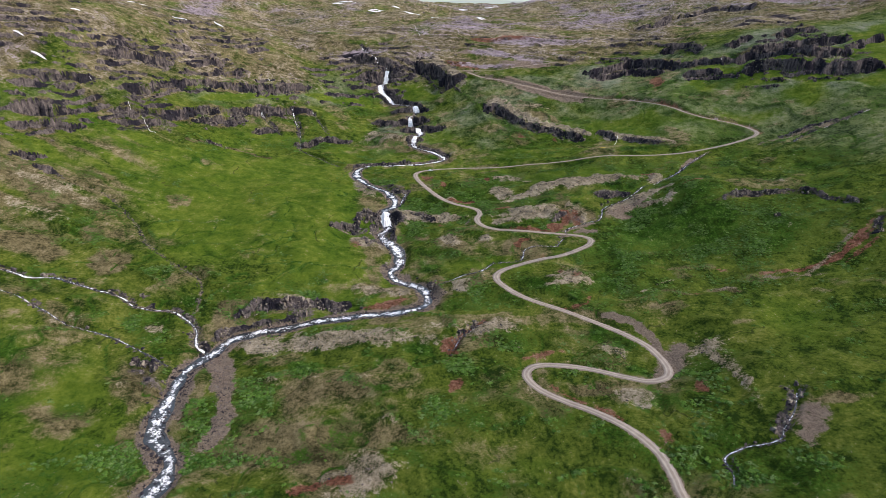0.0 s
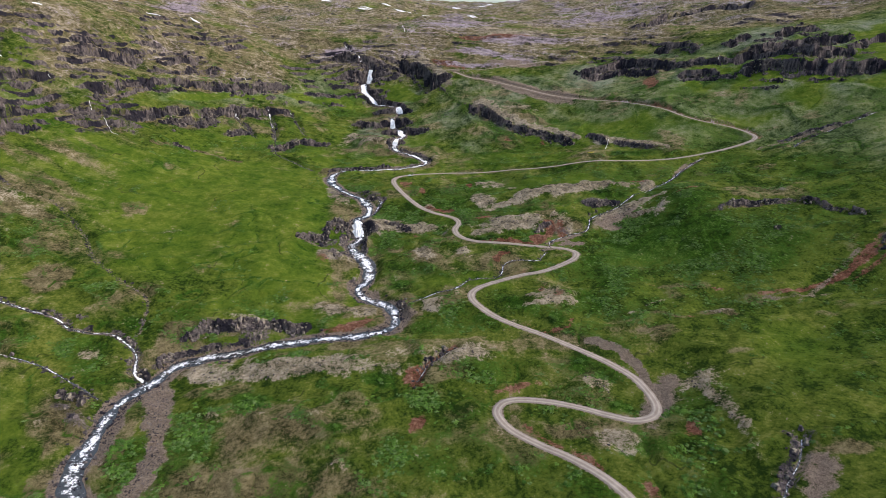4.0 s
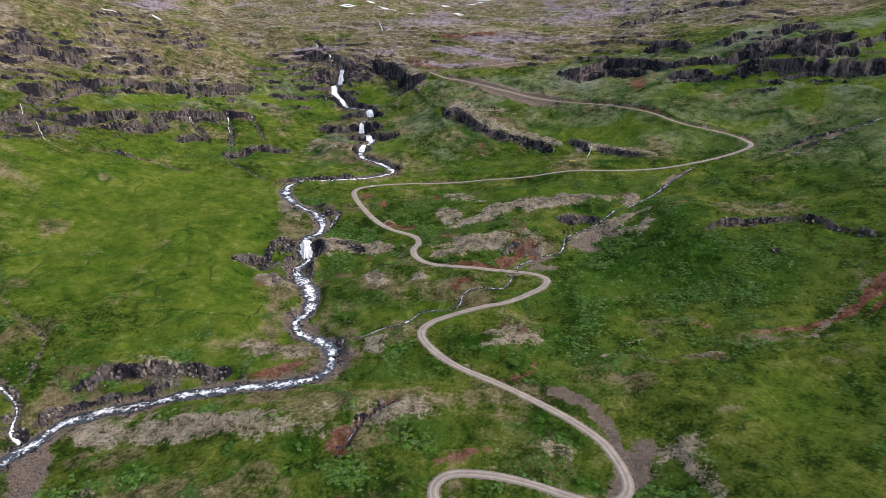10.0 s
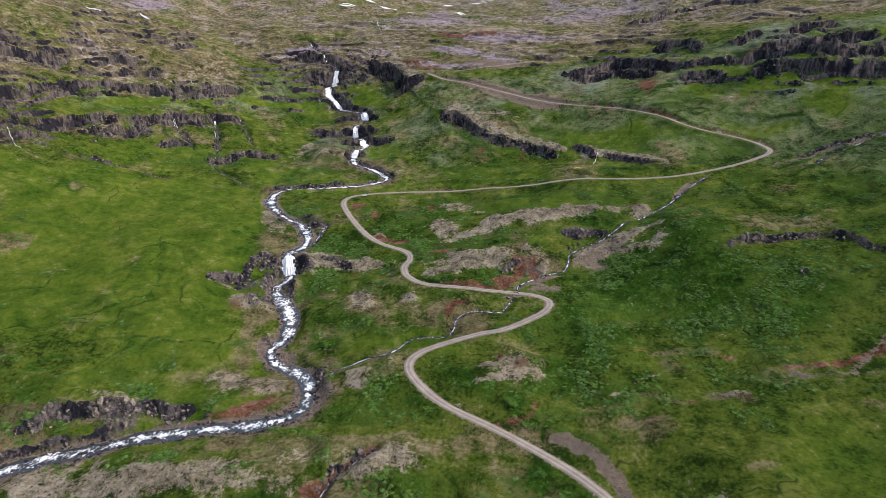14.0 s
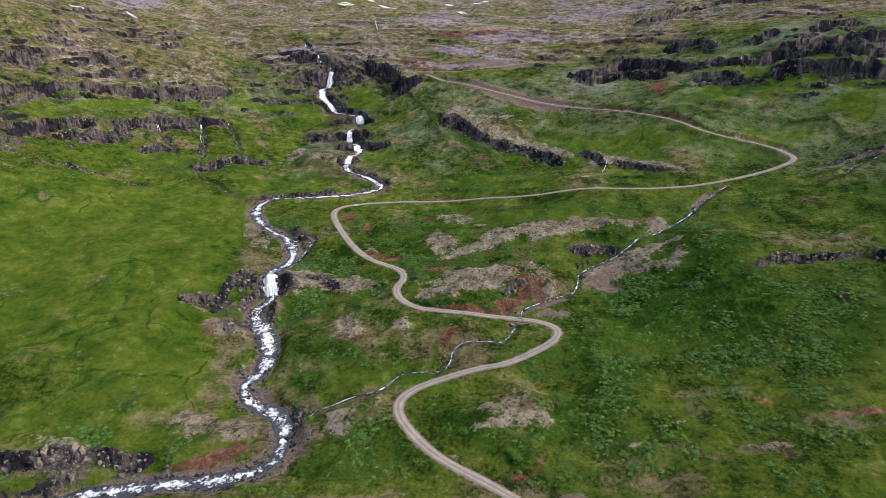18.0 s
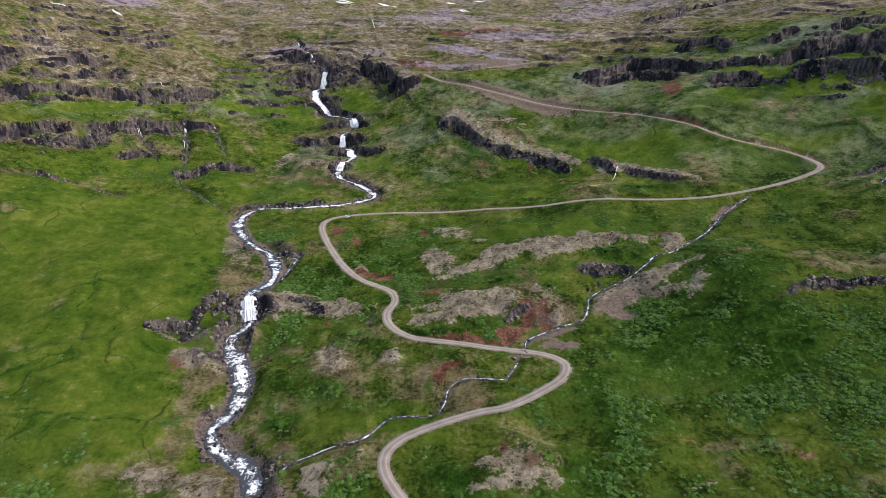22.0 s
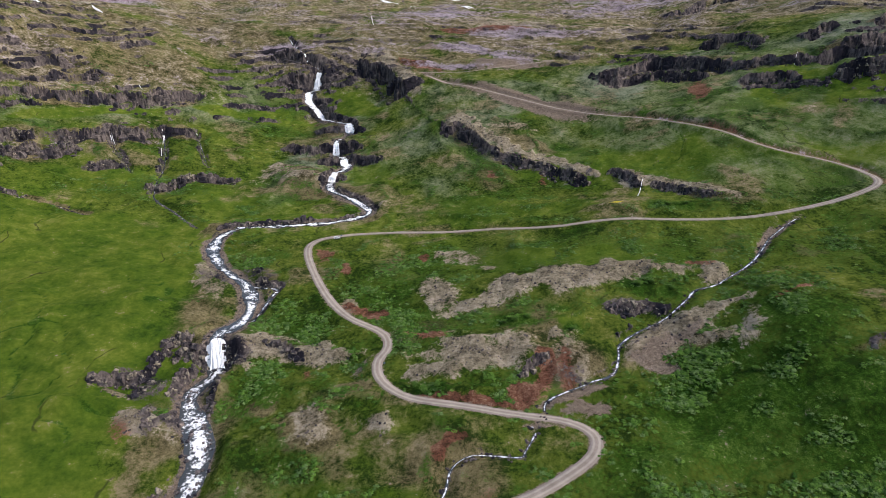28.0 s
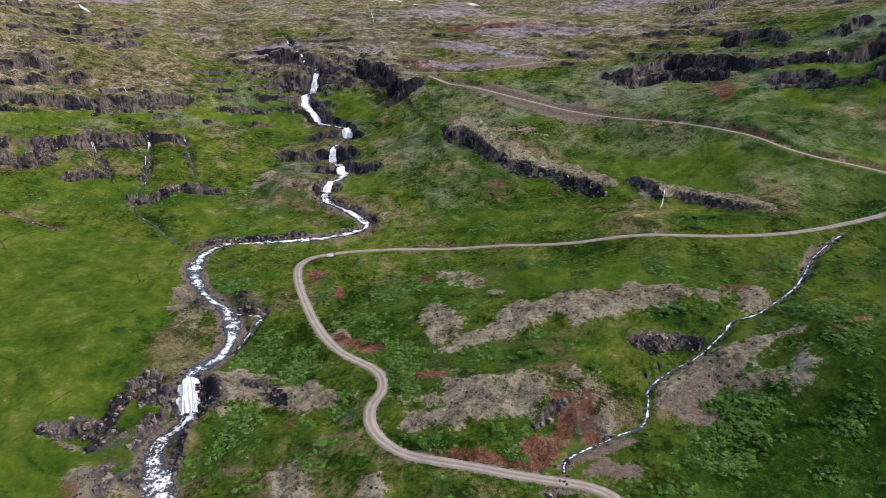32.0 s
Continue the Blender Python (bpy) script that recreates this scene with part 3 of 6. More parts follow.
def stream(name, half, deep, bank, white, *points):
    """Running water from the top down: half width, depth below the turf, width of the bank, share of foam, plan points."""
    global Z, WET
    path = curve(points)
    z = level(path[:, 0], path[:, 1])
    pad = np.pad(z, 3, mode="edge")
    z = np.min([pad[k : k + len(z)] for k in range(7)], axis=0) * 0.5 + z * 0.5 - deep
    z = np.minimum.accumulate(z)
    COURSES[name] = (half, white, path, z)
    reach = half + bank + (7 if half > 3 else 3)
    dist, side, along = near_line(path, reach)
    dist = dist + ripple(X, Y, 9, 2, 21) * half * 0.25
    bed = np.interp(along, np.arange(len(z)), z)
    hold = 1 - smooth(dist, half, half + bank)
    hit = dist < reach
    Z = np.where(hit, Z * (1 - hold) + np.minimum(bed - 0.25, Z) * hold, Z)
    strip = half * 0.85 + min(bank, 3.0) * (0.3 if half > 1.5 else 0.12)
    if half > 3:
        strip = strip + np.clip(1.0 + 3.0 * ripple(X, Y, 20, 2, 26), 0.2, 3.8)
        MASK["heath"] = np.maximum(MASK["heath"], np.where(hit, 0.9 * np.clip(0.5 + ripple(X, Y, 18, 2, 27), 0, 1), 0))
    MASK["gravel"] = np.maximum(MASK["gravel"], np.where(hit, (1 if half > 0.65 else 0.55) * (1 - smooth(dist, strip * 0.8, strip * 1.5)), 0))
    WET = np.minimum(WET, np.where(hit, dist - half, 1e6))


stream("headwater", 0.9, 0.8, 3, -0.1, (-176.6, 804.8), (-165.8, 784.7), (-148.0, 757.1), (-131.3, 743.3), (-130.8, 740.1))
stream("river", 3.9, 1, 3, 0.06, (-130.8, 740.1), (-133.1, 729.3), (-139.1, 725.5), (-137.1, 713.0), (-129.8, 704.9), (-118.0, 690.7), (-113.6, 684.5), (-103.4, 672.5), (-92.6, 658.1), (-86.3, 647.7), (-84.6, 633.4), (-93.5, 623.2), (-90.7, 602.2), (-83.1, 594.8), (-78.7, 573.6), (-85.0, 553.8), (-86.0, 540.0), (-78.0, 531.5), (-61.5, 514.9), (-50.8, 500.8), (-56.8, 491.9), (-69.3, 485.6), (-92.6, 479.0), (-119.1, 474.1), (-136.6, 469.9))
stream("lower_river", 4, 1, 6, 0.05, (-136.6, 469.9), (-140.5, 451.5), (-136.5, 434.4), (-122.6, 414.0), (-106.0, 398.7), (-97.5, 382.8), (-95.9, 369.8), (-98.6, 357.7), (-103.4, 350.0), (-98.9, 333.0), (-102.7, 325.2), (-102.8, 312.2), (-88.3, 286.9), (-85.8, 268.6), (-90.8, 256.7), (-86.8, 246.5), (-71.1, 235.7), (-65.1, 223.2), (-63.7, 207.2), (-73.6, 199.7), (-93.3, 197.0), (-113.2, 195.6), (-135.0, 193.4), (-154.1, 186.7), (-167.1, 183.6), (-181.0, 176.0), (-186.7, 163.9), (-193.2, 150.0), (-194.9, 139.0), (-190.8, 96.7), (-183.5, 85.9), (-176.1, 77.5), (-174.4, 64.8), (-175.9, 55.9), (-177.6, 18.0), (-173.1, -19.8), (-174.9, -57.7), (-181.3, -95.2))
stream("tributary", 1, 1, 3, 0.03, (-480.9, 192.9), (-443.0, 190.4), (-405.0, 192.4), (-368.0, 200.7), (-330.0, 202.9), (-312.7, 201.7), (-298.3, 206.0), (-276.2, 203.1), (-255.8, 199.9), (-244.3, 193.3), (-225.8, 193.9), (-213.6, 189.9), (-203.7, 181.5), (-199.1, 169.3), (-189.7, 164.3))
stream("brook", 0.5, 0.5, 2, -0.02, (-467.1, 200.4), (-429.9, 190.6), (-392.3, 185.6), (-354.6, 187.2), (-317.0, 182.3), (-302.1, 178.7), (-286.2, 173.1), (-270.2, 166.7), (-243.8, 163.7), (-223.7, 153.9), (-203.9, 143.8))
stream("creek", 0.6, 0.9, 4.5, 0.03, (205.3, 424.1), (193.7, 417.8), (180.1, 407.3), (165.5, 389.0), (155.1, 378.4), (137.7, 366.7), (124.2, 362.2), (116.4, 354.3), (104.3, 345.5), (91.1, 338.3), (79.7, 328.7), (77.3, 321.7), (73.1, 312.7), (64.2, 308.1), (51.6, 302.7), (43.6, 298.0), (41.9, 291.9), (38.1, 283.6), (32.9, 274.6), (30.6, 271.5), (15.0, 272.5), (7.1, 268.1), (4.4, 257.8), (-1.0, 252.3), (-16.4, 252.5), (-26.1, 242.1), (-38.3, 238.6), (-50.3, 235.8), (-57.5, 231.6), (-64.6, 230.8))
stream("hillside_creek", 0.45, 0.8, 3.2, -0.02, (105.2, 86.5), (98.4, 76.0), (89.7, 67.3), (84.1, 61.1), (70.7, 60.9), (61.6, 58.3), (60.6, 48.7), (57.0, 40.8))
stream("upland_creek", 0.8, 0.8, 2.5, -0.03, (359.5, 433.5), (335.7, 428.2), (309.5, 422.7), (289.2, 419.8), (272.6, 406.7))
stream("side_channel", 1.3, 0.8, 2.5, 0.02, (-106.9, 399.6), (-97.4, 398.0), (-87.5, 394.9), (-87.8, 386.8), (-90.2, 377.6), (-92.5, 365.9))
stream("dry_gully", 0.6, 0.8, 4, 0, (-375.9, 334.4), (-357.7, 328.6), (-329.4, 324.3), (-303.5, 306.5), (-283.4, 286.1), (-266.3, 262.8), (-241.6, 243.5), (-225.5, 232.4), (-214.4, 222.6), (-207.7, 194.0))
stream("gully_west", 0.35, 1.3, 4, -0.16, (-270.8, 580.6), (-260.5, 566.7), (-247.5, 553.8), (-235.6, 539.3))
stream("gully_creek", 0.45, 1.3, 4, -0.16, (-237.1, 602.3), (-229.0, 582.7), (-221.3, 563.9), (-215.4, 538.2), (-208.7, 514.2), (-187.2, 495.7), (-159.1, 469.7))
stream("gully_east", 0.3, 1.3, 4, -0.16, (-216.4, 619.4), (-203.0, 594.1), (-188.6, 567.7))
stream("stony_creek", 0.35, 1.3, 4, -0.16, (-297.9, 482.1), (-285.0, 483.9), (-267.8, 484.6), (-252.0, 481.6), (-236.1, 476.1))
stream("red_creek", 0.35, 1.6, 3, 0.0, (-28.6, 176.3), (-32.6, 174.2), (-37.7, 169.0), (-42.7, 164.9), (-45.8, 157.2), (-48.4, 149.9))
ROUTES = {}
PAVED = np.full(X.shape, 1e6)


def route(name, half, *points):
    """A gravel road with its bench cut into the slope: half width and plan points."""
    global Z, PAVED
    path = curve(points)
    z = level(path[:, 0], path[:, 1])
    pad = np.pad(z, 12, mode="edge")
    z = np.convolve(pad, np.ones(25) / 25, "valid")
    ROUTES[name] = (half, path, z)
    dist, side, along = near_line(path, half + 9)
    bed = np.interp(along, np.arange(len(z)), z)
    hold = 1 - smooth(dist, half + 0.8, half + 5.5)
    hit = dist < half + 9
    before = Z.copy()
    Z = np.where(hit, Z * (1 - hold) + bed * hold, Z)
    cut = np.clip(before - Z, 0, 3) / 2.2
    MASK["gravel"] = np.maximum(MASK["gravel"], np.where(hit, (1 - smooth(dist, half - 0.2, half + 1.2)) * 0.75, 0))
    MASK["bare"] = np.maximum(MASK["bare"], np.where(hit, cut * 0.5, 0))
    MASK["red"] = np.maximum(MASK["red"], np.where(hit, cut * smooth(ripple(X, Y, 25, 2, 33), 0.0, 0.5) * 0.8, 0))
    PAVED = np.minimum(PAVED, np.where(hit, dist - half, 1e6))


ROAD_LOW = ((58.5, -110.8), (58.4, -72.8), (53.7, -35.1), (42.8, 1.3), (38.0, 39.0), (38.0, 49.5), (36.5, 64.5), (28.5, 80.9), (16.9, 95.3), (5.5, 104.9), (-5.4, 114.4), (-10.4, 123.7), (-8.8, 130.6), (-2.3, 134.2), (11.0, 133.2), (27.6, 127.8), (40.3, 121.0), (50.3, 116.6), (59.8, 119.5), (63.2, 128.8), (60.0, 145.8), (53.0, 157.0), (43.5, 167.6), (30.2, 178.9), (17.6, 187.6), (1.5, 198.8), (-9.8, 211.4), (-16.7, 223.8), (-15.9, 233.9), (-6.3, 242.2), (16.8, 250.2), (29.7, 252.3), (44.0, 260.7), (54.5, 269.0), (58.3, 277.1), (55.8, 283.5), (47.9, 288.2), (33.2, 290.9), (13.2, 295.2), (-7.6, 301.2), (-17.2, 308.0), (-23.4, 316.8))
ROAD_HIGH = ((-24.9, 326.2), (-21.6, 335.7), (-22.9, 344.0), (-28.1, 350.6), (-43.6, 363.1), (-57.9, 383.5), (-71.0, 410.6), (-79.3, 434.1), (-78.2, 447.7), (-66.9, 455.9), (-41.5, 462.1), (-8.2, 462.4), (31.0, 455.7), (67.2, 443.5), (102.0, 437.7), (138.2, 431.8), (183.8, 428.0), (221.6, 432.4), (251.4, 441.3), (261.9, 449.5), (261.2, 460.0), (249.6, 475.1), (231.6, 488.2), (213.2, 503.8), (201.7, 519.2), (185.3, 534.8), (155.4, 572.5), (117.9, 600.5), (77.5, 625.5), (42.3, 648.6), (4.0, 673.7), (-24.8, 698.8))
# The cutting above the high road: a low broken bank of earth on its uphill side.
HIGH_BEND = [ROAD_HIGH[k] for k in range(30, 18, -1)]
cliff("cutting", 2.4, *[(x + 5.5 * math.cos(a), y + 5.5 * math.sin(a)) for (x, y), a in zip(HIGH_BEND, np.radians(np.linspace(55, 40, 12)))], fore=1.6, back=4, up=0.7)
route("gravel_road", 2.4, *ROAD_LOW, *ROAD_HIGH)
route("upper_road", 1.9, (-24.8, 698.8), (3.9, 693.5), (39.9, 694.4), (77.2, 708.2), (109.6, 715.2), (79.3, 727.6), (42.6, 746.0), (9.3, 770.9), (-20.2, 787.3))
route("summit_road", 1.9, (150.4, 818.0), (191.1, 835.0), (223.0, 853.7), (210.9, 875.1), (171.4, 859.1), (123.7, 842.8))
# ---------------------------------------------------------------- what grows and lies where
SLOPE = np.hypot(np.gradient(Z, GX, axis=1), np.gradient(Z, GY, axis=0))
MASK["rock"] = smooth(SLOPE, 0.62, 1.05) * smooth(PAVED, 4, 8) * np.where((CREASE < 0.06) & (TALUS + TURFED < 0.05), 0, 1)
# Turf drapes over much of the western faces.
MASK["rock"] *= 1 - 0.55 * smooth(ripple(X, Y, 17, 3, 98), 0.12, 0.4) * smooth(-X, 130, 200) * smooth(Y, 330, 380)
# Hummocks, hollows and old slips in the turf, away from the roads and the water.
OPEN = smooth(PAVED, 1.5, 8) * smooth(WET, 1.0, 6) * (1 - ROUGH)
SWELL = ripple(X + 6 * ripple(X, Y, 40, 2, 91), Y * 1.5, 38, 4, 92, 0.55)
SLIPS = 1 - np.abs(ripple(X * 0.7 + 0.2 * Y, Y * 1.3, 46, 3, 93, 0.5))
Z += OPEN * (2.4 * SWELL + 1.5 * (smooth(SLIPS, 0.8, 1.0) - 0.35))


def patch(kind, x, y, ax, ay, bx, by, strength):
    """A patch of one kind of cover: an oval round (x, y) with two half axes in plan."""
    rx, ry = 1.7 * math.hypot(ax, bx), 1.7 * math.hypot(ay, by)
    i0, i1 = np.searchsorted(GX, [x - rx, x + rx])
    j0, j1 = np.searchsorted(GY, [y - ry, y + ry])
    cut = (slice(j0, j1), slice(i0, i1))
    det = ax * by - ay * bx
    px, py = X[cut] - x, Y[cut] - y
    r = np.hypot((px * by - py * bx) / det, (py * ax - px * ay) / det)
    r = r + 0.75 * ripple(X[cut], Y[cut], max(4.0, 0.6 * min(rx, ry)), 3, 70, 0.65)
    MASK[kind][cut] = np.maximum(MASK[kind][cut], strength * (1 - smooth(r, 0.25 if kind in ("shrub", "lush", "heath", "fell") else 0.35, 1.4)))


patch("bare", -86, 66, 17.1, 2.8, 3.0, -12.1, 0.79)
patch("bare", -79, 97, 6.4, -0.4, 0.2, -2.7, 0.67)
patch("bare", 38, 105, 13.8, -2.0, -2.5, -8.2, 0.73)
patch("bare", 89, 104, -2.7, -28.1, -3.4, -2.4, 0.5)
patch("bare", -145, 132, 5.9, -0.7, 0.8, -3.0, 0.72)
patch("bare", 81, 138, 15.1, -1.7, -2.6, -7.4, 0.73)
patch("bare", 39, 144, 6.8, -5.4, -3.4, -7.1, 0.67)
patch("bare", -68, 162, 23.2, -3.0, 0.2, -5.5, 0.65)
patch("bare", -143, 166, 16.2, -2.6, 2.4, -6.5, 0.79)
patch("bare", -98, 164, 27.7, -4.2, 0.8, -6.6, 0.72)
patch("bare", -126, 166, 14.6, 1.4, 3.4, -8.7, 0.79)
patch("bare", -128, 169, 32.6, -5.5, 1.8, -9.1, 0.79)
patch("bare", -32, 168, 21.5, 3.7, 0.1, -8.3, 0.79)
patch("bare", -107, 169, 16.8, 0.6, 2.5, -8.3, 0.79)
patch("bare", -18, 169, 11.7, -0.5, -0.5, -5.5, 0.78)
patch("bare", -91, 170, 14.0, -1.9, 1.0, -5.3, 0.72)
patch("bare", -162, 170, 15.9, -1.4, 4.2, -10.3, 0.79)
patch("bare", -229, 178, 7.4, 0.3, 1.8, -5.9, 0.65)
patch("bare", 7, 198, 3.3, -2.4, -1.2, -2.5, 0.65)
patch("bare", 123, 197, 8.6, -1.6, -1.1, -2.1, 0.67)
patch("bare", 74, 202, 5.8, 1.0, -0.2, -1.0, 0.67)
patch("bare", 21, 214, 8.2, 0.1, -0.2, -3.0, 0.9)
patch("bare", -149, 214, 25.2, -2.8, 1.8, -3.4, 0.56)
patch("bare", 90, 211, 8.8, 2.3, -0.2, -1.3, 0.78)
patch("bare", 33, 216, 13.1, 0.3, -0.7, -6.2, 0.84)
patch("bare", -41, 223, 8.3, -1.2, 1.4, -7.9, 0.78)
patch("bare", 29, 225, 15.8, 0.1, -1.7, -8.8, 0.78)
patch("bare", -93, 226, 19.9, -1.6, 2.6, -6.9, 0.78)
patch("bare", -354, 277, 29.4, -5.8, 4.2, -10.5, 0.5)
patch("bare", -19, 291, 5.7, -0.6, 0.6, -4.6, 0.9)
patch("bare", -20, 291, 5.5, -0.9, 0.4, -5.6, 0.78)
patch("bare", -49, 293, 9.1, -1.6, 1.6, -10.0, 0.81)
patch("bare", -101, 294, 10.5, -0.6, 2.0, -6.5, 0.45)
patch("bare", -49, 296, 8.9, -1.0, 1.7, -6.5, 0.9)
patch("bare", -116, 297, 9.1, -2.3, 1.8, -7.5, 1.1)
patch("bare", -115, 298, 9.4, -0.0, 3.2, -5.9, 1.1)
patch("bare", -234, 307, 7.0, 2.6, 1.9, -5.8, 0.56)
patch("bare", -360, 317, 36.5, -6.8, 4.7, -13.1, 0.56)
patch("bare", 0, 318, 14.4, 1.2, 1.0, -7.2, 0.9)
patch("bare", -136, 311, 14.7, 0.7, 2.1, -3.6, 0.95)
patch("bare", 56, 320, 9.5, -0.4, -3.1, -15.6, 0.67)
patch("bare", -139, 314, 11.2, 0.6, 1.6, -2.8, 0.84)
patch("bare", -136, 319, 14.5, 0.8, 1.6, -4.2, 0.84)
patch("bare", 16, 327, 26.3, -2.2, -0.4, -11.8, 1)
patch("bare", 120, 326, 16.1, -3.7, -1.9, -4.2, 0.73)
patch("bare", 101, 331, 19.4, 8.2, -0.4, -10.6, 1.1)
patch("bare", 105, 332, 20.5, 6.2, -1.0, -8.0, 0.78)
patch("bare", -51, 333, 17.0, -0.0, 1.5, -5.2, 0.84)
patch("bare", -91, 335, 8.6, -0.7, 2.0, -8.0, 0.9)
patch("bare", 32, 333, 11.4, -0.8, -0.4, -4.3, 0.78)
patch("bare", 133, 325, 4.7, -1.1, -5.7, -11.3, 0.67)
patch("bare", 53, 335, 4.0, -0.3, -0.7, -4.1, 1)
patch("bare", -57, 338, 19.8, -4.5, 1.3, -6.8, 1)
patch("bare", -79, 341, 19.5, -1.5, 2.0, -6.0, 0.9)
patch("bare", -81, 341, 23.8, -2.5, 2.1, -9.8, 0.9)
patch("bare", -79, 343, 16.1, 0.8, 2.7, -6.9, 1.1)
patch("bare", 123, 343, 15.1, 0.1, -1.3, -3.8, 1)
patch("bare", 129, 344, 19.0, -0.5, -1.1, -2.8, 0.84)
patch("bare", 20, 365, 17.2, 0.7, 0.2, -5.0, 0.95)
patch("bare", -44, 374, 5.6, -0.6, 1.3, -7.3, 0.9)
patch("bare", 137, 374, 6.7, -3.8, -3.5, -6.5, 0.9)
patch("bare", 31, 375, 12.7, 7.5, 1.5, -9.6, 1.1)
patch("bare", 55, 375, 38.8, 1.1, -1.3, -12.1, 1.1)
patch("bare", 2, 380, 12.3, -10.8, -2.5, -13.8, 0.9)
patch("bare", 87, 382, 28.6, 1.1, -2.1, -9.5, 1.1)
patch("bare", 107, 382, 25.0, -5.2, -2.1, -6.0, 0.95)
patch("bare", -155, 375, 4.8, 0.5, 2.1, -4.0, 0.56)
patch("bare", -121, 391, 4.8, 7.7, 10.4, -13.8, 0.67)
patch("bare", 28, 403, 4.5, -1.4, -0.4, -6.4, 0.78)
patch("bare", -133, 410, 4.8, 9.8, 8.7, -11.7, 0.84)
patch("bare", 11, 422, 14.5, -6.9, -0.4, -9.1, 0.78)
patch("bare", 155, 476, 14.5, -14.7, -3.0, -6.2, 0.9)
patch("bare", 129, 499, 5.8, -15.2, -5.0, -9.4, 0.95)
patch("bare", -135, 562, 14.4, 15.9, 8.5, -18.9, 0.67)
patch("bare", 56, 588, 22.1, -5.6, -0.8, -5.6, 0.62)
patch("bare", -56, 729, 32.8, -61.2, -6.6, -9.4, 1.1)
patch("bare", 70, 887, 68.8, -27.0, -3.6, -41.5, 0.78)
patch("gravel", 77, 631, 57.8, -40.2, -2.3, -10.2, 0.9)
patch("fell", 9, 710, 39.9, -11.2, -0.0, -13.4, 0.8)
patch("fell", 45, 742, 60.0, -32.2, -1.7, -16.5, 0.9)
patch("fell", -165, 776, 44.7, -4.6, 4.4, -20.5, 0.8)
patch("fell", 92, 813, 90.1, -4.2, -3.4, -30.5, 0.7)
patch("gravel", 99, 67, 5.7, -4.0, -8.8, -12.7, 0.95)
patch("gravel", -188, 81, 2.6, 2.5, 12.8, -15.9, 1)
patch("gravel", -163, 88, 6.5, 7.2, 2.3, -3.0, 1.1)
patch("gravel", -160, 98, 5.7, -2.7, 0.8, -8.6, 1.1)
patch("gravel", -165, 118, 5.5, -0.5, 6.7, -21.4, 1.2)
patch("gravel", -189, 129, 5.4, -2.3, 4.9, -27.0, 1)
patch("gravel", 67, 131, 2.1, -10.1, -10.6, -11.9, 1.1)
patch("gravel", -173, 140, 6.5, 0.8, 8.4, -21.9, 1.2)
patch("gravel", -181, 154, 7.3, 0.6, 5.3, -15.2, 1.1)
patch("gravel", 163, 202, 27.2, -2.3, -1.2, -2.5, 0.55)
patch("gravel", 154, 206, 15.0, 1.9, -0.6, -1.3, 0.55)
patch("gravel", 194, 215, 31.1, 21.3, -0.7, -3.0, 0.55)
patch("gravel", -58, 220, 5.6, -1.0, 2.9, -11.9, 0.9)
patch("gravel", -80, 249, 5.3, -3.0, 0.2, -5.7, 0.9)
patch("gravel", 41, 285, 9.2, -0.1, -0.3, -1.9, 0.9)
patch("gravel", 57, 294, 9.5, -0.4, -0.9, -4.0, 1.1)
patch("gravel", 55, 301, 14.6, 4.8, 0.1, -2.3, 1)
patch("gravel", 93, 316, 8.8, -0.8, -1.5, -4.2, 0.84)
patch("gravel", 92, 324, 12.7, 6.5, 0.3, -6.4, 1.1)
patch("gravel", -32, 325, 2.4, -2.2, -3.6, -9.3, 0.62)
patch("gravel", 100, 328, 15.3, 6.5, -0.2, -4.6, 0.78)
patch("gravel", 172, 398, 2.1, -2.6, -16.2, -22.5, 1)
patch("gravel", 188, 414, 15.9, 9.4, -0.7, -3.5, 0.9)
patch("gravel", 171, 476, 3.3, -1.1, -1.1, -2.8, 0.56)
patch("gravel", 73, 622, 46.1, -29.7, -2.6, -10.9, 1)
patch("gravel", 28, 656, 32.5, -25.7, -1.4, -9.2, 0.78)
patch("gravel", 56, 709, 59.2, -0.2, -0.9, -15.1, 0.95)
patch("gravel", 6, 759, 36.7, -15.9, -0.3, -10.0, 0.9)
patch("heath", -111, 543, 26.0, 4.0, 2.0, -17.0, 1.0)
patch("bare", -107, 549, 17.0, 3.0, 1.0, -9.0, 0.75)
patch("heath", 46, 50, 28.5, -6.1, -3.9, -9.9, 0.5)
patch("heath", -161, 70, 14.4, -0.1, 8.3, -22.3, 0.6)
patch("heath", -38, 75, 26.2, -2.2, -1.0, -15.5, 0.5)
patch("heath", 117, 78, 15.8, -1.8, -2.6, -4.6, 0.9)
patch("heath", -132, 83, 48.3, -1.6, 8.0, -30.5, 0.9)
patch("heath", -76, 88, 37.0, -2.5, 1.1, -16.7, 0.75)
patch("heath", -234, 96, 19.1, 3.7, 7.0, -12.3, 0.85)
patch("heath", -21, 111, 39.2, -2.9, -1.6, -14.8, 0.55)
patch("heath", 24, 112, 22.5, -2.1, -1.9, -7.6, 0.9)
patch("heath", -107, 123, 62.5, -4.9, 3.8, -24.2, 0.8)
patch("heath", -211, 129, 19.6, -10.7, 1.5, -14.5, 0.9)
patch("heath", -40, 139, 10.7, -0.8, -0.5, -11.5, 0.5)
patch("heath", 24, 180, 28.2, 0.0, -2.3, -11.4, 0.6)
patch("heath", -180, 187, 15.8, 2.0, 6.5, -21.4, 1.1)
patch("heath", 82, 184, 11.5, -0.6, -1.5, -4.1, 1)
patch("heath", 122, 195, 14.0, -2.5, -2.2, -4.2, 1)
patch("heath", 96, 195, 15.2, -6.4, -1.4, -2.4, 1)
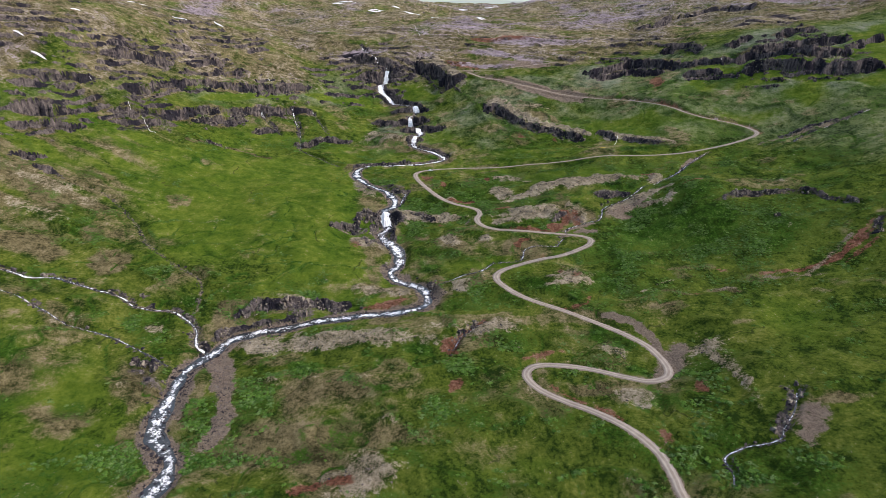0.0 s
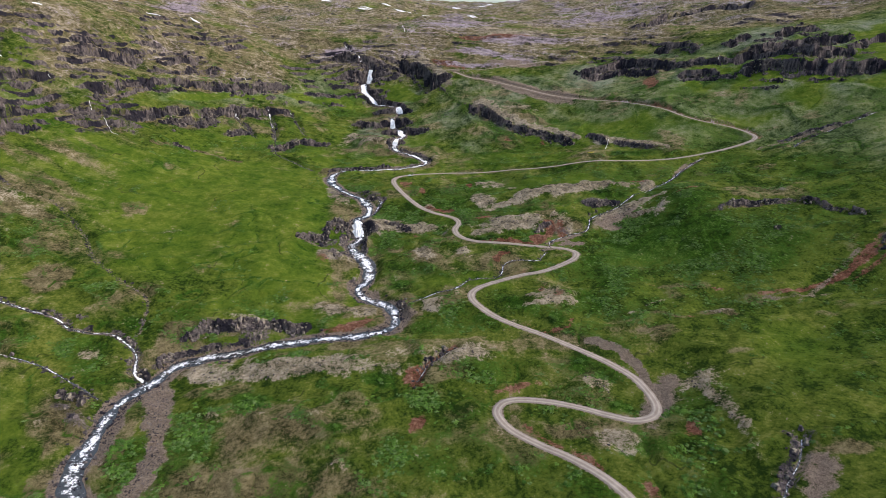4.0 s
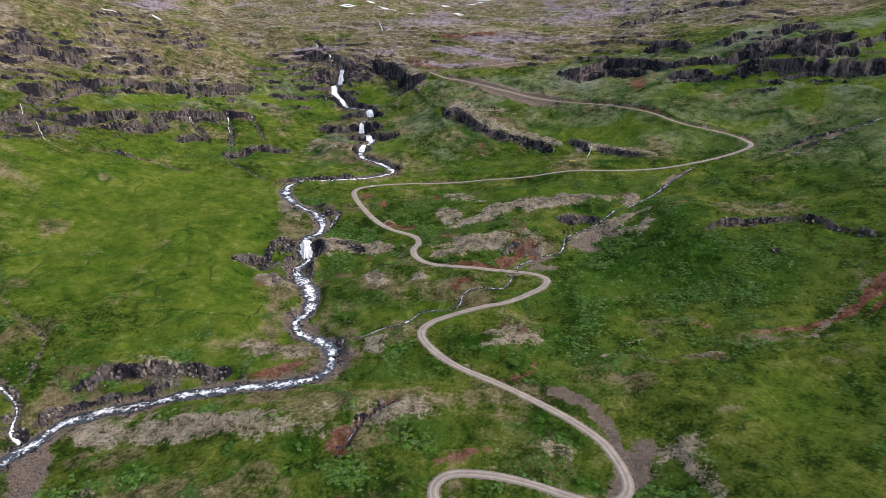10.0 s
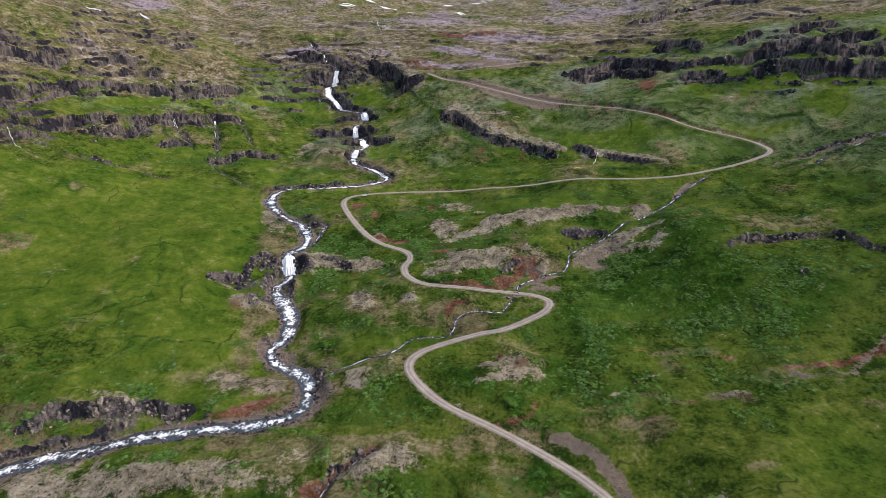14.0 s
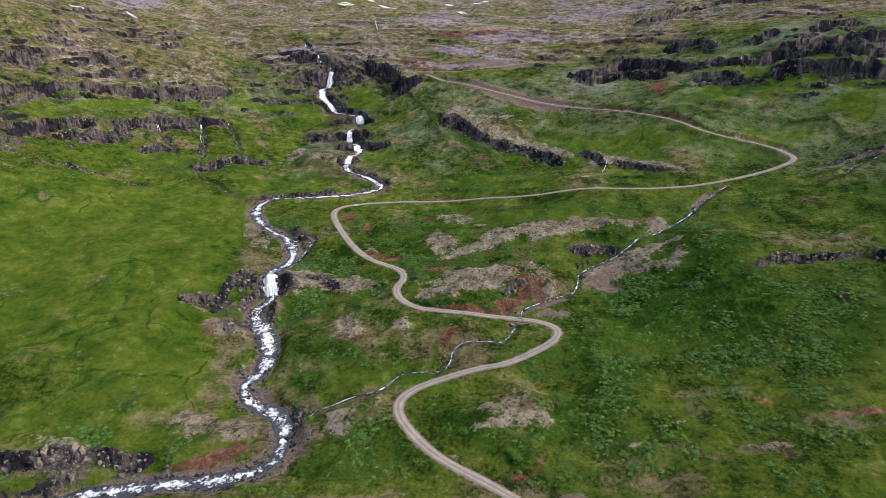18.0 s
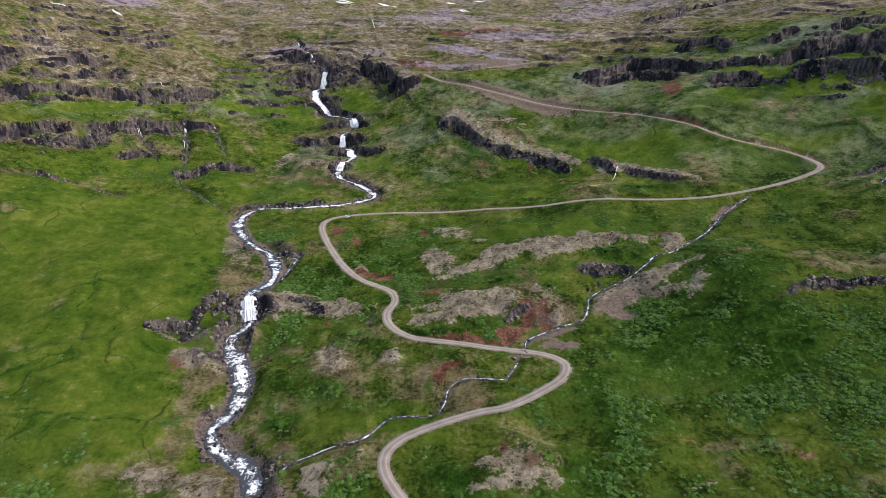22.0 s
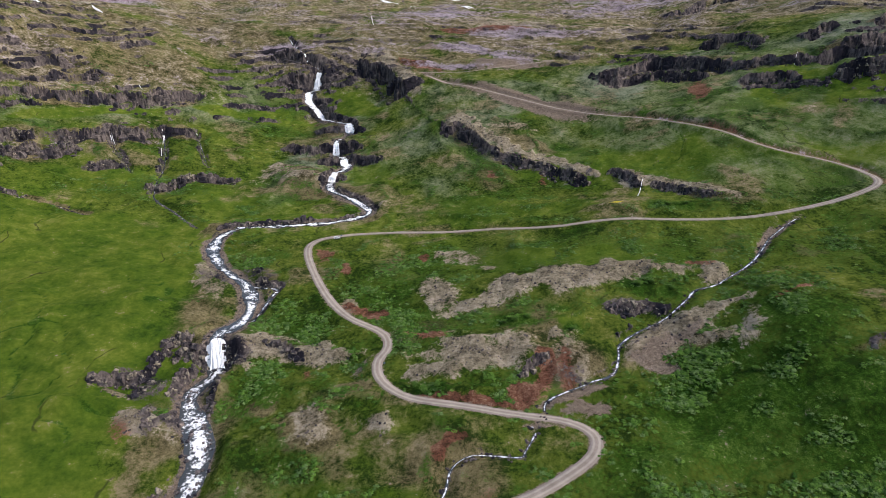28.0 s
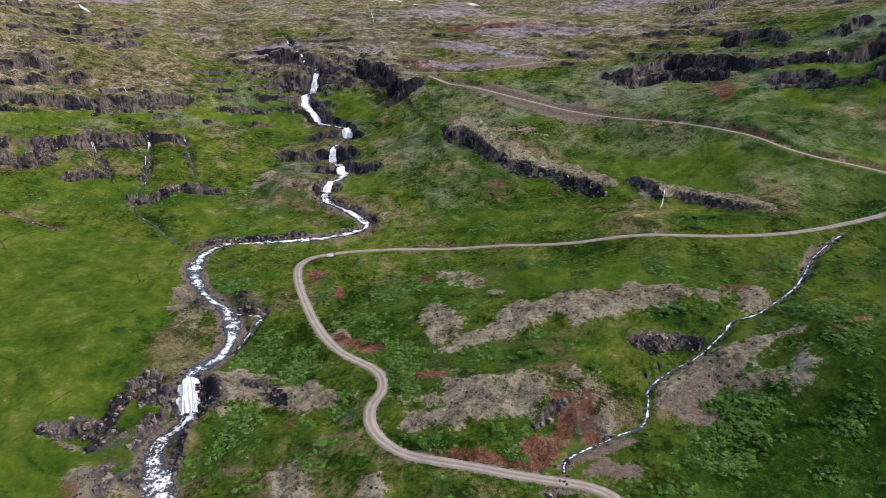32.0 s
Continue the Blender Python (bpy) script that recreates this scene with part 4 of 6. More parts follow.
patch("heath", -34, 223, 21.2, 1.4, 1.1, -4.7, 0.8)
patch("heath", -81, 227, 8.6, -1.0, 5.4, -16.4, 0.6)
patch("heath", -90, 228, 27.6, -4.5, 0.7, -9.1, 1)
patch("heath", -333, 236, 29.5, -1.5, 8.5, -19.0, 0.9)
patch("heath", -280, 235, 15.7, 3.5, 7.0, -16.0, 1)
patch("heath", -342, 257, 42.5, -8.5, 9.8, -24.5, 0.6)
patch("heath", 90, 258, 25.3, -1.3, -1.5, -3.9, 0.5)
patch("heath", -108, 277, 8.0, -3.0, 4.7, -28.3, 0.7)
patch("heath", -306, 286, 31.6, -11.5, 3.2, -12.5, 0.6)
patch("heath", -48, 292, 12.6, -2.2, 2.1, -13.2, 1)
patch("heath", -70, 306, 9.5, -1.4, 1.7, -8.1, 1)
patch("heath", -372, 308, 48.7, -15.5, 9.3, -27.0, 0.8)
patch("heath", -34, 310, 12.7, 1.4, 1.9, -6.0, 0.9)
patch("heath", 56, 317, 14.1, -0.6, -3.0, -15.3, 1)
patch("heath", -387, 319, 31.2, -5.4, 9.0, -22.7, 0.9)
patch("heath", 108, 323, 12.9, -2.4, -2.5, -6.2, 0.9)
patch("heath", 100, 328, 22.7, 7.2, -1.2, -11.0, 1)
patch("heath", -272, 336, 10.2, 4.6, 4.4, -11.9, 1)
patch("heath", -5, 346, 23.6, -4.7, 0.3, -16.0, 0.7)
patch("heath", -116, 358, 16.4, 7.8, 3.0, -4.8, 0.6)
patch("heath", -120, 367, 14.0, -8.5, 1.0, -23.2, 0.8)
patch("heath", -188, 379, 0.4, 0.1, 0.4, -0.8, 0.1)
patch("heath", 163, 474, 16.5, -14.3, -3.2, -6.8, 0.8)
patch("heath", -105, 549, 29.4, -12.9, 4.3, -27.3, 1)
patch("heath", 55, 570, 34.2, -18.6, -2.3, -9.6, 1)
patch("lush", -27, 59, 40.6, -4.2, -1.8, -17.3, 0.4)
patch("lush", -253, 116, 30.2, 8.0, 18.1, -30.9, 0.7)
patch("lush", 140, 154, 41.2, -17.6, -16.2, -29.4, 0.5)
patch("lush", 81, 226, 24.5, -1.0, -3.2, -10.9, 0.4)
patch("lush", -23, 250, 42.2, -9.4, -1.0, -13.7, 0.6)
patch("lush", -148, 272, 63.9, 5.4, 10.4, -53.6, 0.9)
patch("lush", -156, 307, 80.9, 6.4, 23.8, -53.1, 0.9)
patch("lush", -232, 340, 44.4, 12.6, 20.1, -34.3, 0.8)
patch("lush", 60, 345, 10.5, -0.6, -1.3, -6.6, 1)
patch("lush", -228, 365, 100.5, 28.6, 36.0, -122.9, 0.7)
patch("lush", -348, 382, 65.9, 12.1, 20.8, -59.2, 0.6)
patch("lush", -179, 372, 54.7, 7.3, 33.2, -53.8, 0.9)
patch("lush", 66, 405, 83.1, -24.0, -3.3, -23.0, 0.75)
patch("lush", -354, 424, 49.0, 4.0, 10.7, -37.8, 0.7)
patch("lush", -180, 406, 48.6, 8.0, 16.5, -29.2, 0.9)
patch("lush", -218, 418, 93.7, 29.2, 27.5, -108.3, 0.9)
patch("lush", 72, 474, 96.3, -30.2, -2.5, -14.8, 0.6)
patch("lush", 250, 480, 63.7, -23.8, -14.2, -32.8, 0.75)
patch("lush", 24, 485, 31.5, -10.2, -1.1, -29.8, 0.7)
patch("lush", -84, 490, 38.4, -1.0, 2.2, -9.7, 0.8)
patch("lush", 319, 490, 91.7, -21.7, -10.5, -28.8, 0.5)
patch("lush", 152, 516, 111.7, -38.3, -8.8, -34.9, 0.8)
patch("lush", -247, 524, 43.0, 6.9, 10.6, -24.2, 0.7)
patch("lush", -149, 521, 35.3, 3.9, 7.7, -22.0, 0.7)
patch("lush", -363, 550, 0.4, 0.7, 0.4, -1.2, 0.1)
patch("lush", -72, 562, 38.3, -11.6, 3.2, -26.9, 0.8)
patch("lush", 128, 569, 58.8, -42.8, -5.4, -17.5, 0.5)
patch("lush", -311, 581, 24.8, 22.5, 3.4, -6.3, 0.8)
patch("lush", -300, 588, 88.2, 94.9, 3.1, -11.6, 0.9)
patch("lush", -184, 670, 89.0, 21.9, 2.9, -10.0, 1)
patch("lush", -84, 681, 40.9, -26.0, 3.7, -26.7, 1)
patch("lush", -177, 684, 51.0, 23.0, 1.7, -13.9, 0.9)
patch("red", -111, 57, 6.2, 2.7, 1.6, -3.2, 1)
patch("red", -98, 62, 6.8, 2.0, 1.0, -2.7, 1)
patch("red", 43, 74, 1.5, -4.5, -2.3, -2.3, 1)
patch("red", 25, 91, 6.1, -7.7, -1.3, -2.0, 0.8)
patch("red", 71, 105, 3.0, -1.2, -2.1, -5.1, 1)
patch("red", 10, 107, 8.1, -9.2, -1.2, -2.2, 0.9)
patch("red", -48, 120, 3.2, 4.5, 2.3, -3.8, 1)
patch("red", 1, 144, 11.9, 2.4, -0.3, -3.6, 0.9)
patch("red", -49, 153, 4.9, -0.5, -0.2, -10.1, 1)
patch("red", 23, 189, 11.6, 0.2, -0.1, -1.1, 0.8)
patch("red", 106, 193, 4.0, -1.7, -0.7, -1.2, 0.8)
patch("red", -101, 203, 5.2, -0.4, 0.5, -1.0, 0.8)
patch("red", -88, 208, 12.6, 2.5, 1.1, -6.6, 1)
patch("red", -90, 209, 3.2, -0.3, 1.3, -3.2, 1)
patch("red", 219, 216, 18.8, 9.0, -0.8, -2.9, 0.8)
patch("red", 133, 224, 4.3, -1.8, -0.5, -0.8, 0.9)
patch("red", 37, 226, 5.5, 0.1, -0.7, -5.6, 0.7)
patch("red", 220, 228, 19.7, 12.3, -1.0, -4.9, 0.9)
patch("red", 27, 232, 3.6, 0.0, -0.4, -4.3, 0.8)
patch("red", 96, 233, 2.5, -0.2, -0.5, -1.5, 0.7)
patch("red", -122, 293, 4.1, 0.0, 2.7, -7.4, 0.5)
patch("red", 34, 297, 6.5, -0.1, -0.3, -2.4, 1)
patch("red", 15, 300, 26.6, -3.2, -0.2, -1.9, 1)
patch("red", 35, 303, 4.3, 3.8, 3.1, -5.6, 1)
patch("red", 46, 312, 3.0, -1.0, -4.3, -13.0, 1)
patch("red", 54, 315, 3.9, 1.2, 0.3, -15.1, 0.9)
patch("red", -56, 324, 2.1, -0.3, 1.0, -3.7, 0.8)
patch("red", -4, 342, 8.1, -1.2, 0.2, -4.5, 1)
patch("red", 158, 340, 13.2, 5.4, -0.7, -1.8, 0.8)
patch("red", -34, 368, 11.5, -1.5, 0.8, -5.6, 1)
patch("red", 133, 385, 6.6, -3.7, -2.0, -3.9, 0.8)
patch("red", -52, 411, 1.6, 3.9, 3.7, -6.1, 0.9)
patch("red", -8, 426, 4.3, -0.7, 0.2, -5.2, 0.9)
patch("red", -68, 429, 6.0, 0.4, 2.1, -9.6, 1)
patch("red", 73, 520, 3.4, -0.6, -1.3, -9.3, 0.9)
patch("red", 37, 530, 3.6, -0.7, -0.4, -6.9, 0.9)
patch("red", 212, 605, 9.0, 2.5, -11.2, -37.6, 0.8)
patch("red", -26, 716, 24.6, -10.3, 0.8, -17.7, 0.95)
patch("red", 54, 840, 45.8, -2.4, -1.8, -29.3, 0.9)
patch("rock", -210, 131, 16.0, -10.5, 0.2, -5.6, 0.5)
patch("rock", -147, 204, 20.8, -0.5, 4.4, -7.1, 0.58)
patch("rock", -202, 203, 0.4, 0.1, 0.2, -0.7, 0.072)
patch("rock", -121, 208, 7.9, -0.3, 2.8, -5.5, 0.58)
patch("rock", 239, 234, 3.6, -3.5, -9.5, -15.3, 0.58)
patch("rock", -27, 293, 5.4, -0.5, 0.5, -3.1, 0.43)
patch("rock", -103, 299, 13.1, -0.4, 2.9, -5.9, 0.65)
patch("rock", -112, 298, 4.9, -0.1, 2.9, -8.8, 0.72)
patch("rock", 56, 314, 5.1, -0.2, -1.8, -9.0, 0.43)
patch("rock", -121, 317, 6.2, 7.1, 4.8, -4.8, 0.61)
patch("rock", -129, 320, 9.5, 0.4, 1.5, -4.2, 0.58)
patch("rock", -91, 337, 7.1, -0.4, 3.5, -9.4, 0.58)
patch("rock", 94, 352, 15.6, -1.3, -1.3, -4.2, 0.65)
patch("rock", -124, 404, 10.0, 0.3, 3.4, -8.4, 0.5)
patch("rock", -101, 409, 16.2, -7.1, 1.9, -10.8, 0.5)
patch("shrub", 97, 38, 18.7, -4.4, -7.0, -11.4, 0.8)
patch("shrub", 71, 48, 49.8, -11.4, -9.4, -19.1, 0.6)
patch("shrub", 33, 65, 7.3, -10.7, -4.8, -6.2, 0.75)
patch("shrub", 60, 67, 17.2, -4.7, -6.7, -15.8, 0.6)
patch("shrub", 20, 78, 9.3, -9.8, -3.1, -5.1, 0.7)
patch("shrub", -211, 83, 16.8, 1.8, 1.7, -3.1, 0.5)
patch("shrub", 3, 92, 17.8, -12.9, -3.7, -8.3, 0.5)
patch("shrub", -109, 97, 4.2, -0.3, 0.5, -2.7, 0.9)
patch("shrub", 52, 98, 16.0, -13.6, -5.6, -10.6, 0.75)
patch("shrub", 153, 114, 11.2, -4.7, -6.1, -9.1, 0.7)
patch("shrub", -84, 118, 6.9, -0.5, 0.4, -4.6, 0.9)
patch("shrub", 45, 127, 8.4, -0.8, -1.7, -5.5, 0.9)
patch("shrub", -43, 137, 16.0, -1.2, -0.4, -11.4, 0.6)
patch("shrub", -129, 144, 10.2, -1.3, 1.8, -8.5, 1)
patch("shrub", 147, 140, 16.5, -13.2, -4.4, -6.9, 0.7)
patch("shrub", -68, 153, 11.3, -1.3, 0.3, -7.8, 0.9)
patch("shrub", -16, 158, 26.4, -1.1, -1.4, -12.9, 0.55)
patch("shrub", 36, 162, 8.5, 0.0, -2.2, -8.8, 0.9)
patch("shrub", 29, 198, 6.3, 0.2, -0.8, -7.4, 1)
patch("shrub", 120, 202, 58.2, -7.6, -13.6, -28.1, 0.55)
patch("shrub", 11, 211, 6.1, -0.1, -0.1, -4.7, 0.9)
patch("shrub", -29, 214, 15.8, -1.7, 0.7, -5.8, 0.6)
patch("shrub", 9, 218, 16.6, -14.7, -3.2, -9.6, 0.75)
patch("shrub", 46, 217, 31.1, 0.2, -3.1, -13.4, 0.7)
patch("shrub", -3, 246, 11.6, -1.3, 0.2, -7.8, 0.6)
patch("shrub", 170, 243, 27.4, -5.7, -12.3, -21.4, 0.8)
patch("shrub", 24, 252, 17.6, 6.4, 0.6, -5.9, 0.6)
patch("shrub", -62, 256, 10.8, -2.0, 2.1, -9.2, 0.9)
patch("shrub", 89, 260, 17.7, -1.3, -3.6, -12.7, 0.55)
patch("shrub", 134, 264, 28.5, -3.1, -10.0, -18.6, 0.9)
patch("shrub", 75, 271, 18.0, -0.9, -4.1, -13.8, 0.8)
patch("shrub", -58, 275, 23.3, -3.8, 2.9, -14.9, 0.55)
patch("shrub", 142, 278, 67.8, -12.0, -12.3, -29.3, 0.85)
patch("shrub", 162, 275, 79.1, -28.5, -20.0, -46.3, 0.6)
patch("shrub", 118, 289, 27.7, -3.7, -6.7, -13.2, 1)
patch("shrub", -4, 308, 10.5, -1.1, 0.2, -4.7, 1.1)
patch("shrub", 112, 310, 40.4, -5.6, -13.2, -29.7, 0.75)
patch("shrub", -46, 311, 9.9, -1.1, 2.1, -9.1, 0.5)
patch("shrub", -69, 312, 12.1, 4.8, 6.2, -10.2, 0.7)
patch("shrub", 22, 310, 16.9, -4.7, -1.8, -8.7, 0.7)
patch("shrub", 120, 309, 21.2, -4.9, -7.5, -18.1, 0.7)
patch("shrub", 139, 306, 22.0, -3.9, -13.2, -23.4, 0.8)
patch("shrub", 121, 329, 13.2, -3.2, -1.8, -4.1, 0.5)
patch("shrub", 61, 339, 8.2, -0.4, -0.8, -4.2, 1)
patch("shrub", 147, 327, 27.6, -4.3, -11.5, -20.4, 0.8)
patch("shrub", 13, 346, 18.9, -2.5, -0.2, -8.4, 0.7)
patch("shrub", 37, 348, 14.7, -1.7, -0.9, -8.6, 0.95)
patch("shrub", 57, 353, 13.5, -1.1, -0.6, -3.6, 0.8)
patch("shrub", -76, 357, 24.9, -1.7, 5.1, -17.0, 0.7)
patch("shrub", -67, 359, 24.8, -2.8, 4.2, -23.8, 0.5)
patch("shrub", 145, 349, 37.4, -5.5, -9.4, -18.2, 0.6)
patch("shrub", 112, 362, 8.3, -1.3, -2.7, -7.3, 0.8)
patch("shrub", 98, 368, 15.1, -1.5, -2.4, -7.7, 1)
patch("shrub", 197, 381, 89.2, -35.6, -10.2, -25.0, 0.5)
patch("shrub", -27, 390, 19.2, -2.5, 3.1, -27.3, 0.65)
patch("shrub", -11, 402, 49.1, -7.7, 1.4, -24.5, 0.5)
patch("shrub", 43, 413, 83.3, -25.8, -2.5, -22.1, 0.5)
patch("shrub", 64, 423, 73.1, -20.4, -1.7, -10.3, 0.5)
patch("shrub", 314, 432, 56.5, -16.0, -10.8, -23.3, 0.4)
patch("shrub", 111, 437, 19.4, -5.6, -1.4, -4.7, 0.6)
patch("shrub", 144, 449, 18.7, -8.8, -3.2, -7.8, 1)
patch("shrub", 69, 457, 22.6, -10.1, -1.1, -6.7, 0.8)
patch("shrub", 33, 550, 24.3, -24.3, -3.7, -10.7, 0.7)

def stain(kind, reach, strength, *points):
    """A narrow band of one kind of cover along a line, half as wide as reach."""
    dist, side, along = near_line(curve(points), reach * 1.6)
    dist = dist + reach * 0.7 * ripple(X, Y, 5, 2, 88)
    MASK[kind] = np.maximum(MASK[kind], np.where(dist < reach * 2, strength * (1 - smooth(dist, reach * 0.4, reach * 1.1)), 0))


stain("red", 2.6, 1.1, (1.2, 302.8), (6.0, 300.2), (15.4, 299.6), (24.6, 297.7), (33.7, 295.9))
stain("red", 4.0, 1.0, (44.5, 325.2), (46.4, 317.5), (42.0, 307.9), (36.1, 300.5))
stain("red", 3.0, 1.1, (-45.6, 373.8), (-34.6, 369.4), (-25.7, 369.0))
stain("red", 2.5, 1.1, (-12.7, 346.5), (-3.4, 344.1))
stain("red", 2.6, 1.1, (1.3, 270.6), (5.6, 277.5), (10.9, 280.6))
stain("red", 1.8, 0.7, (150.6, 209.3), (169.8, 209.0), (197.8, 215.4), (219.4, 222.6), (246.5, 240.3))
stain("red", 2.2, 1.1, (-28.6, 176.3), (-32.6, 174.2), (-37.7, 169.0), (-42.7, 164.9), (-45.8, 157.2), (-48.4, 149.9))
stain("red", 2.0, 0.9, (28.2, 190.2), (35.7, 191.5), (38.8, 199.1))
stain("shrub", 1.0, 1.0, (-169.6, 255.1), (-155.9, 252.8), (-140.3, 252.0), (-128.8, 254.9), (-118.3, 253.7))
stain("shrub", 0.8, 0.9, (-174.4, 323.2), (-175.1, 309.7), (-175.7, 297.2), (-175.6, 284.6), (-175.6, 273.0))
stain("shrub", 0.9, 0.9, (-240.4, 398.8), (-227.1, 375.0), (-217.2, 354.8), (-210.1, 340.2))
stain("shrub", 0.9, 0.8, (-191.7, 296.0), (-176.7, 275.4), (-165.0, 255.3))
stain("shrub", 0.8, 0.8, (-169.1, 309.9), (-169.0, 285.6), (-170.1, 270.0))
stain("heath", 5.0, 0.9, (-315.0, 472.9), (-296.2, 479.3), (-271.8, 484.6), (-236.6, 477.0))
stain("rock", 2.6, 0.6, (103.9, 88.1), (95.5, 76.8), (86.4, 65.6))
stain("rock", 2.2, 0.5, (100.8, 90.0), (108.0, 90.0), (109.7, 84.6))
stain("rock", 1.5, 0.9, (335.7, 429.4), (319.8, 430.5), (292.2, 430.0), (271.3, 428.0))
stain("gravel", 3.2, 0.6, (319.8, 427.0), (292.2, 426.4), (271.3, 424.4), (250.0, 421.8))
stain("gravel", 3.6, 1.0, (43.3, 179.9), (54.3, 173.4), (62.3, 160.7), (64.6, 145.2), (66.5, 132.4), (63.7, 121.4))
stain("bare", 3.4, 0.7, (77.5, 139.3), (85.1, 134.5), (87.3, 120.5), (88.7, 108.7), (88.7, 97.6))
stain("red", 2.2, 0.9, (232.5, 230.5), (221.5, 225.5), (202.1, 215.1), (184.6, 210.1), (162.7, 207.1))
stain("heath", 14, 0.9, (-126.0, 572.0), (-118.0, 556.0), (-104.0, 545.0))
stain("bare", 6, 0.6, (-126.0, 566.0), (-112.0, 550.0))
stain("bare", 7.5, 0.95, (5, 597), (16, 602), (22, 593), (33, 579), (47, 566), (62, 550), (78, 542), (90, 531), (101, 518), (109, 512))
stain("bare", 5, 0.85, (125, 513), (134, 502), (137, 488), (147, 483), (158, 475), (168, 464), (180, 452))
# Bare earth between the high road and its cutting.
dist, side, along = near_line(curve(HIGH_BEND[::-1]), 9)
for kind, share in (("heath", 1.0), ("red", 0.5)):
    MASK[kind] = np.maximum(MASK[kind], np.where((side < 0) & (dist < 9), share * (1 - smooth(dist, 4.0, 6.5)), 0))

# Cover that follows the height and the lie of the land, and haze painted by distance.
HIGH = smooth(Z + 14 * ripple(X, Y, 60, 3, 50), 102, 165) * smooth(np.maximum(-X, Y - 560), 40, 160)
WEST = smooth(-X - 0.3 * (Y - 300), 230, 330) * (1 - 0.5 * HIGH) * (0.25 + 0.75 * smooth(Y + 20 * ripple(X, Y, 60, 2, 99), 215, 300))
EAST = 1 - 0.75 * smooth(X, 60, 140) * (1 - smooth(Y, 640, 760))
TOPS = smooth(Z + 10 * ripple(X, Y, 70, 2, 74), 140, 190) * smooth(np.maximum(-X, Y - 600), 60, 200)
BANDS = ripple(X * 0.05, Z + 5 * ripple(X, Y, 120, 2, 56), 7, 3, 51)
WARPED = Y + 0.35 * X + 10 * ripple(X, Y, 50, 2, 64)
STREAKS = ripple(X * 0.12, WARPED * 0.8, 8, 3, 52, 0.6)
SLOPES = ripple(X, Y, 45, 3, 65)
# The lava beds again: dry brows above their risers.
RISER = smooth(BED, 0.74, 0.8) * (1 - smooth(BED, 0.95, 1.0))
BROWED = np.maximum(smooth(BED, 0.93, 1.0), 1 - smooth(BED, 0.0, 0.22)) * BEDDED
MASK["heath"] = np.maximum(MASK["heath"], HIGH * np.clip(0.74 + 0.28 * STREAKS + 0.5 * SLOPES + 0.3 * BROWED, 0, 1.0) * EAST)
MASK["heath"] = np.maximum(MASK["heath"], WEST * np.clip(0.46 + 0.8 * STREAKS + 0.35 * SLOPES, 0, 0.9))
MASK["bare"] = np.maximum(MASK["bare"], HIGH * np.clip(0.3 + 0.2 * STREAKS + 0.5 * SLOPES + 0.35 * BROWED, 0, 0.8) * EAST)
MASK["bare"] = np.maximum(MASK["bare"], WEST * np.clip(-0.05 + 0.6 * STREAKS + 0.5 * SLOPES, 0, 0.5))
MASK["rock"] = np.maximum(MASK["rock"], HIGH * smooth(SLOPE, 0.25, 0.5) * np.clip(BANDS * 1.1 - 0.1, 0, 0.45) * (X < 150))
MASK["rock"] = np.maximum(MASK["rock"], BEDDED * RISER * np.clip(0.35 + 0.9 * ripple(X, Y, 16, 3, 63), 0, 0.85))
MASK["heath"] = np.maximum(MASK["heath"], TOPS * np.clip(0.5 + 0.25 * STREAKS + 0.3 * BROWED, 0, 1))
MASK["bare"] = np.maximum(MASK["bare"], TOPS * np.clip(0.28 + 0.2 * STREAKS + 0.3 * BROWED, 0, 0.6))
APRON = smooth(X + 20 * ripple(X, Y, 40, 2, 96), 190, 270) * smooth(Y, 440, 480) * (1 - smooth(Y, 600, 680))
MASK["shrub"] *= 1 - 0.7 * APRON
MASK["lush"] = np.maximum(MASK["lush"], APRON * np.clip(0.75 + 0.5 * ripple(X, Y, 30, 3, 97), 0, 1))
# Far ground: paler covers, partly haze put into the colour.
FAR = smooth(Y, 730, 980)
MASK["heath"] = np.maximum(MASK["heath"], FAR * np.clip(0.5 + 0.6 * STREAKS, 0, 1))
MASK["bare"] = np.maximum(MASK["bare"], FAR * np.clip(0.38 + 0.5 * STREAKS + 0.4 * SLOPES, 0, 0.7))
MASK["gravel"] = np.maximum(MASK["gravel"], FAR * np.clip(0.1 + 0.6 * ripple(X, Y * 0.5, 120, 3, 53), 0, 0.7))
MASK["shrub"] = np.maximum(MASK["shrub"], (1 - HIGH) * np.clip(0.0 + 0.6 * ripple(X, Y, 28, 3, 54), 0, 0.55) * smooth(X - 0.25 * Y, -190, -90))
MASK["heath"] = np.maximum(MASK["heath"], (1 - HIGH) * np.clip(0.18 + 0.95 * ripple(X, Y, 38, 4, 55, 0.6), 0, 0.75) * (1 - 0.6 * smooth(X, 30, 120)))
MASK["lush"] = np.maximum(MASK["lush"], (1 - EAST) * 0.4)
MASK["shrub"] = np.maximum(MASK["shrub"], (1 - EAST) * (1 - 0.8 * APRON) * np.clip(0.26 + 0.75 * ripple(X, Y, 34, 3, 59), 0, 0.85) * (1 - 0.8 * smooth(Z, 62, 95)))
MASK["lush"] = np.maximum(MASK["lush"], np.clip(0.25 + 0.5 * ripple(X, Y, 70, 3, 57), 0, 0.6) * (1 - smooth(X, 0, 90) * 0.6))
# Stony ground with the haze of distance in its colour.
MASK["fell"] = np.maximum(MASK["fell"], FAR * np.clip(0.14 + 0.8 * ripple(X, Y * 0.5, 140, 3, 58), 0, 0.75) + HIGH * np.clip(0.1 - 0.5 * STREAKS + 0.4 * SLOPES, 0, 0.5) * EAST)
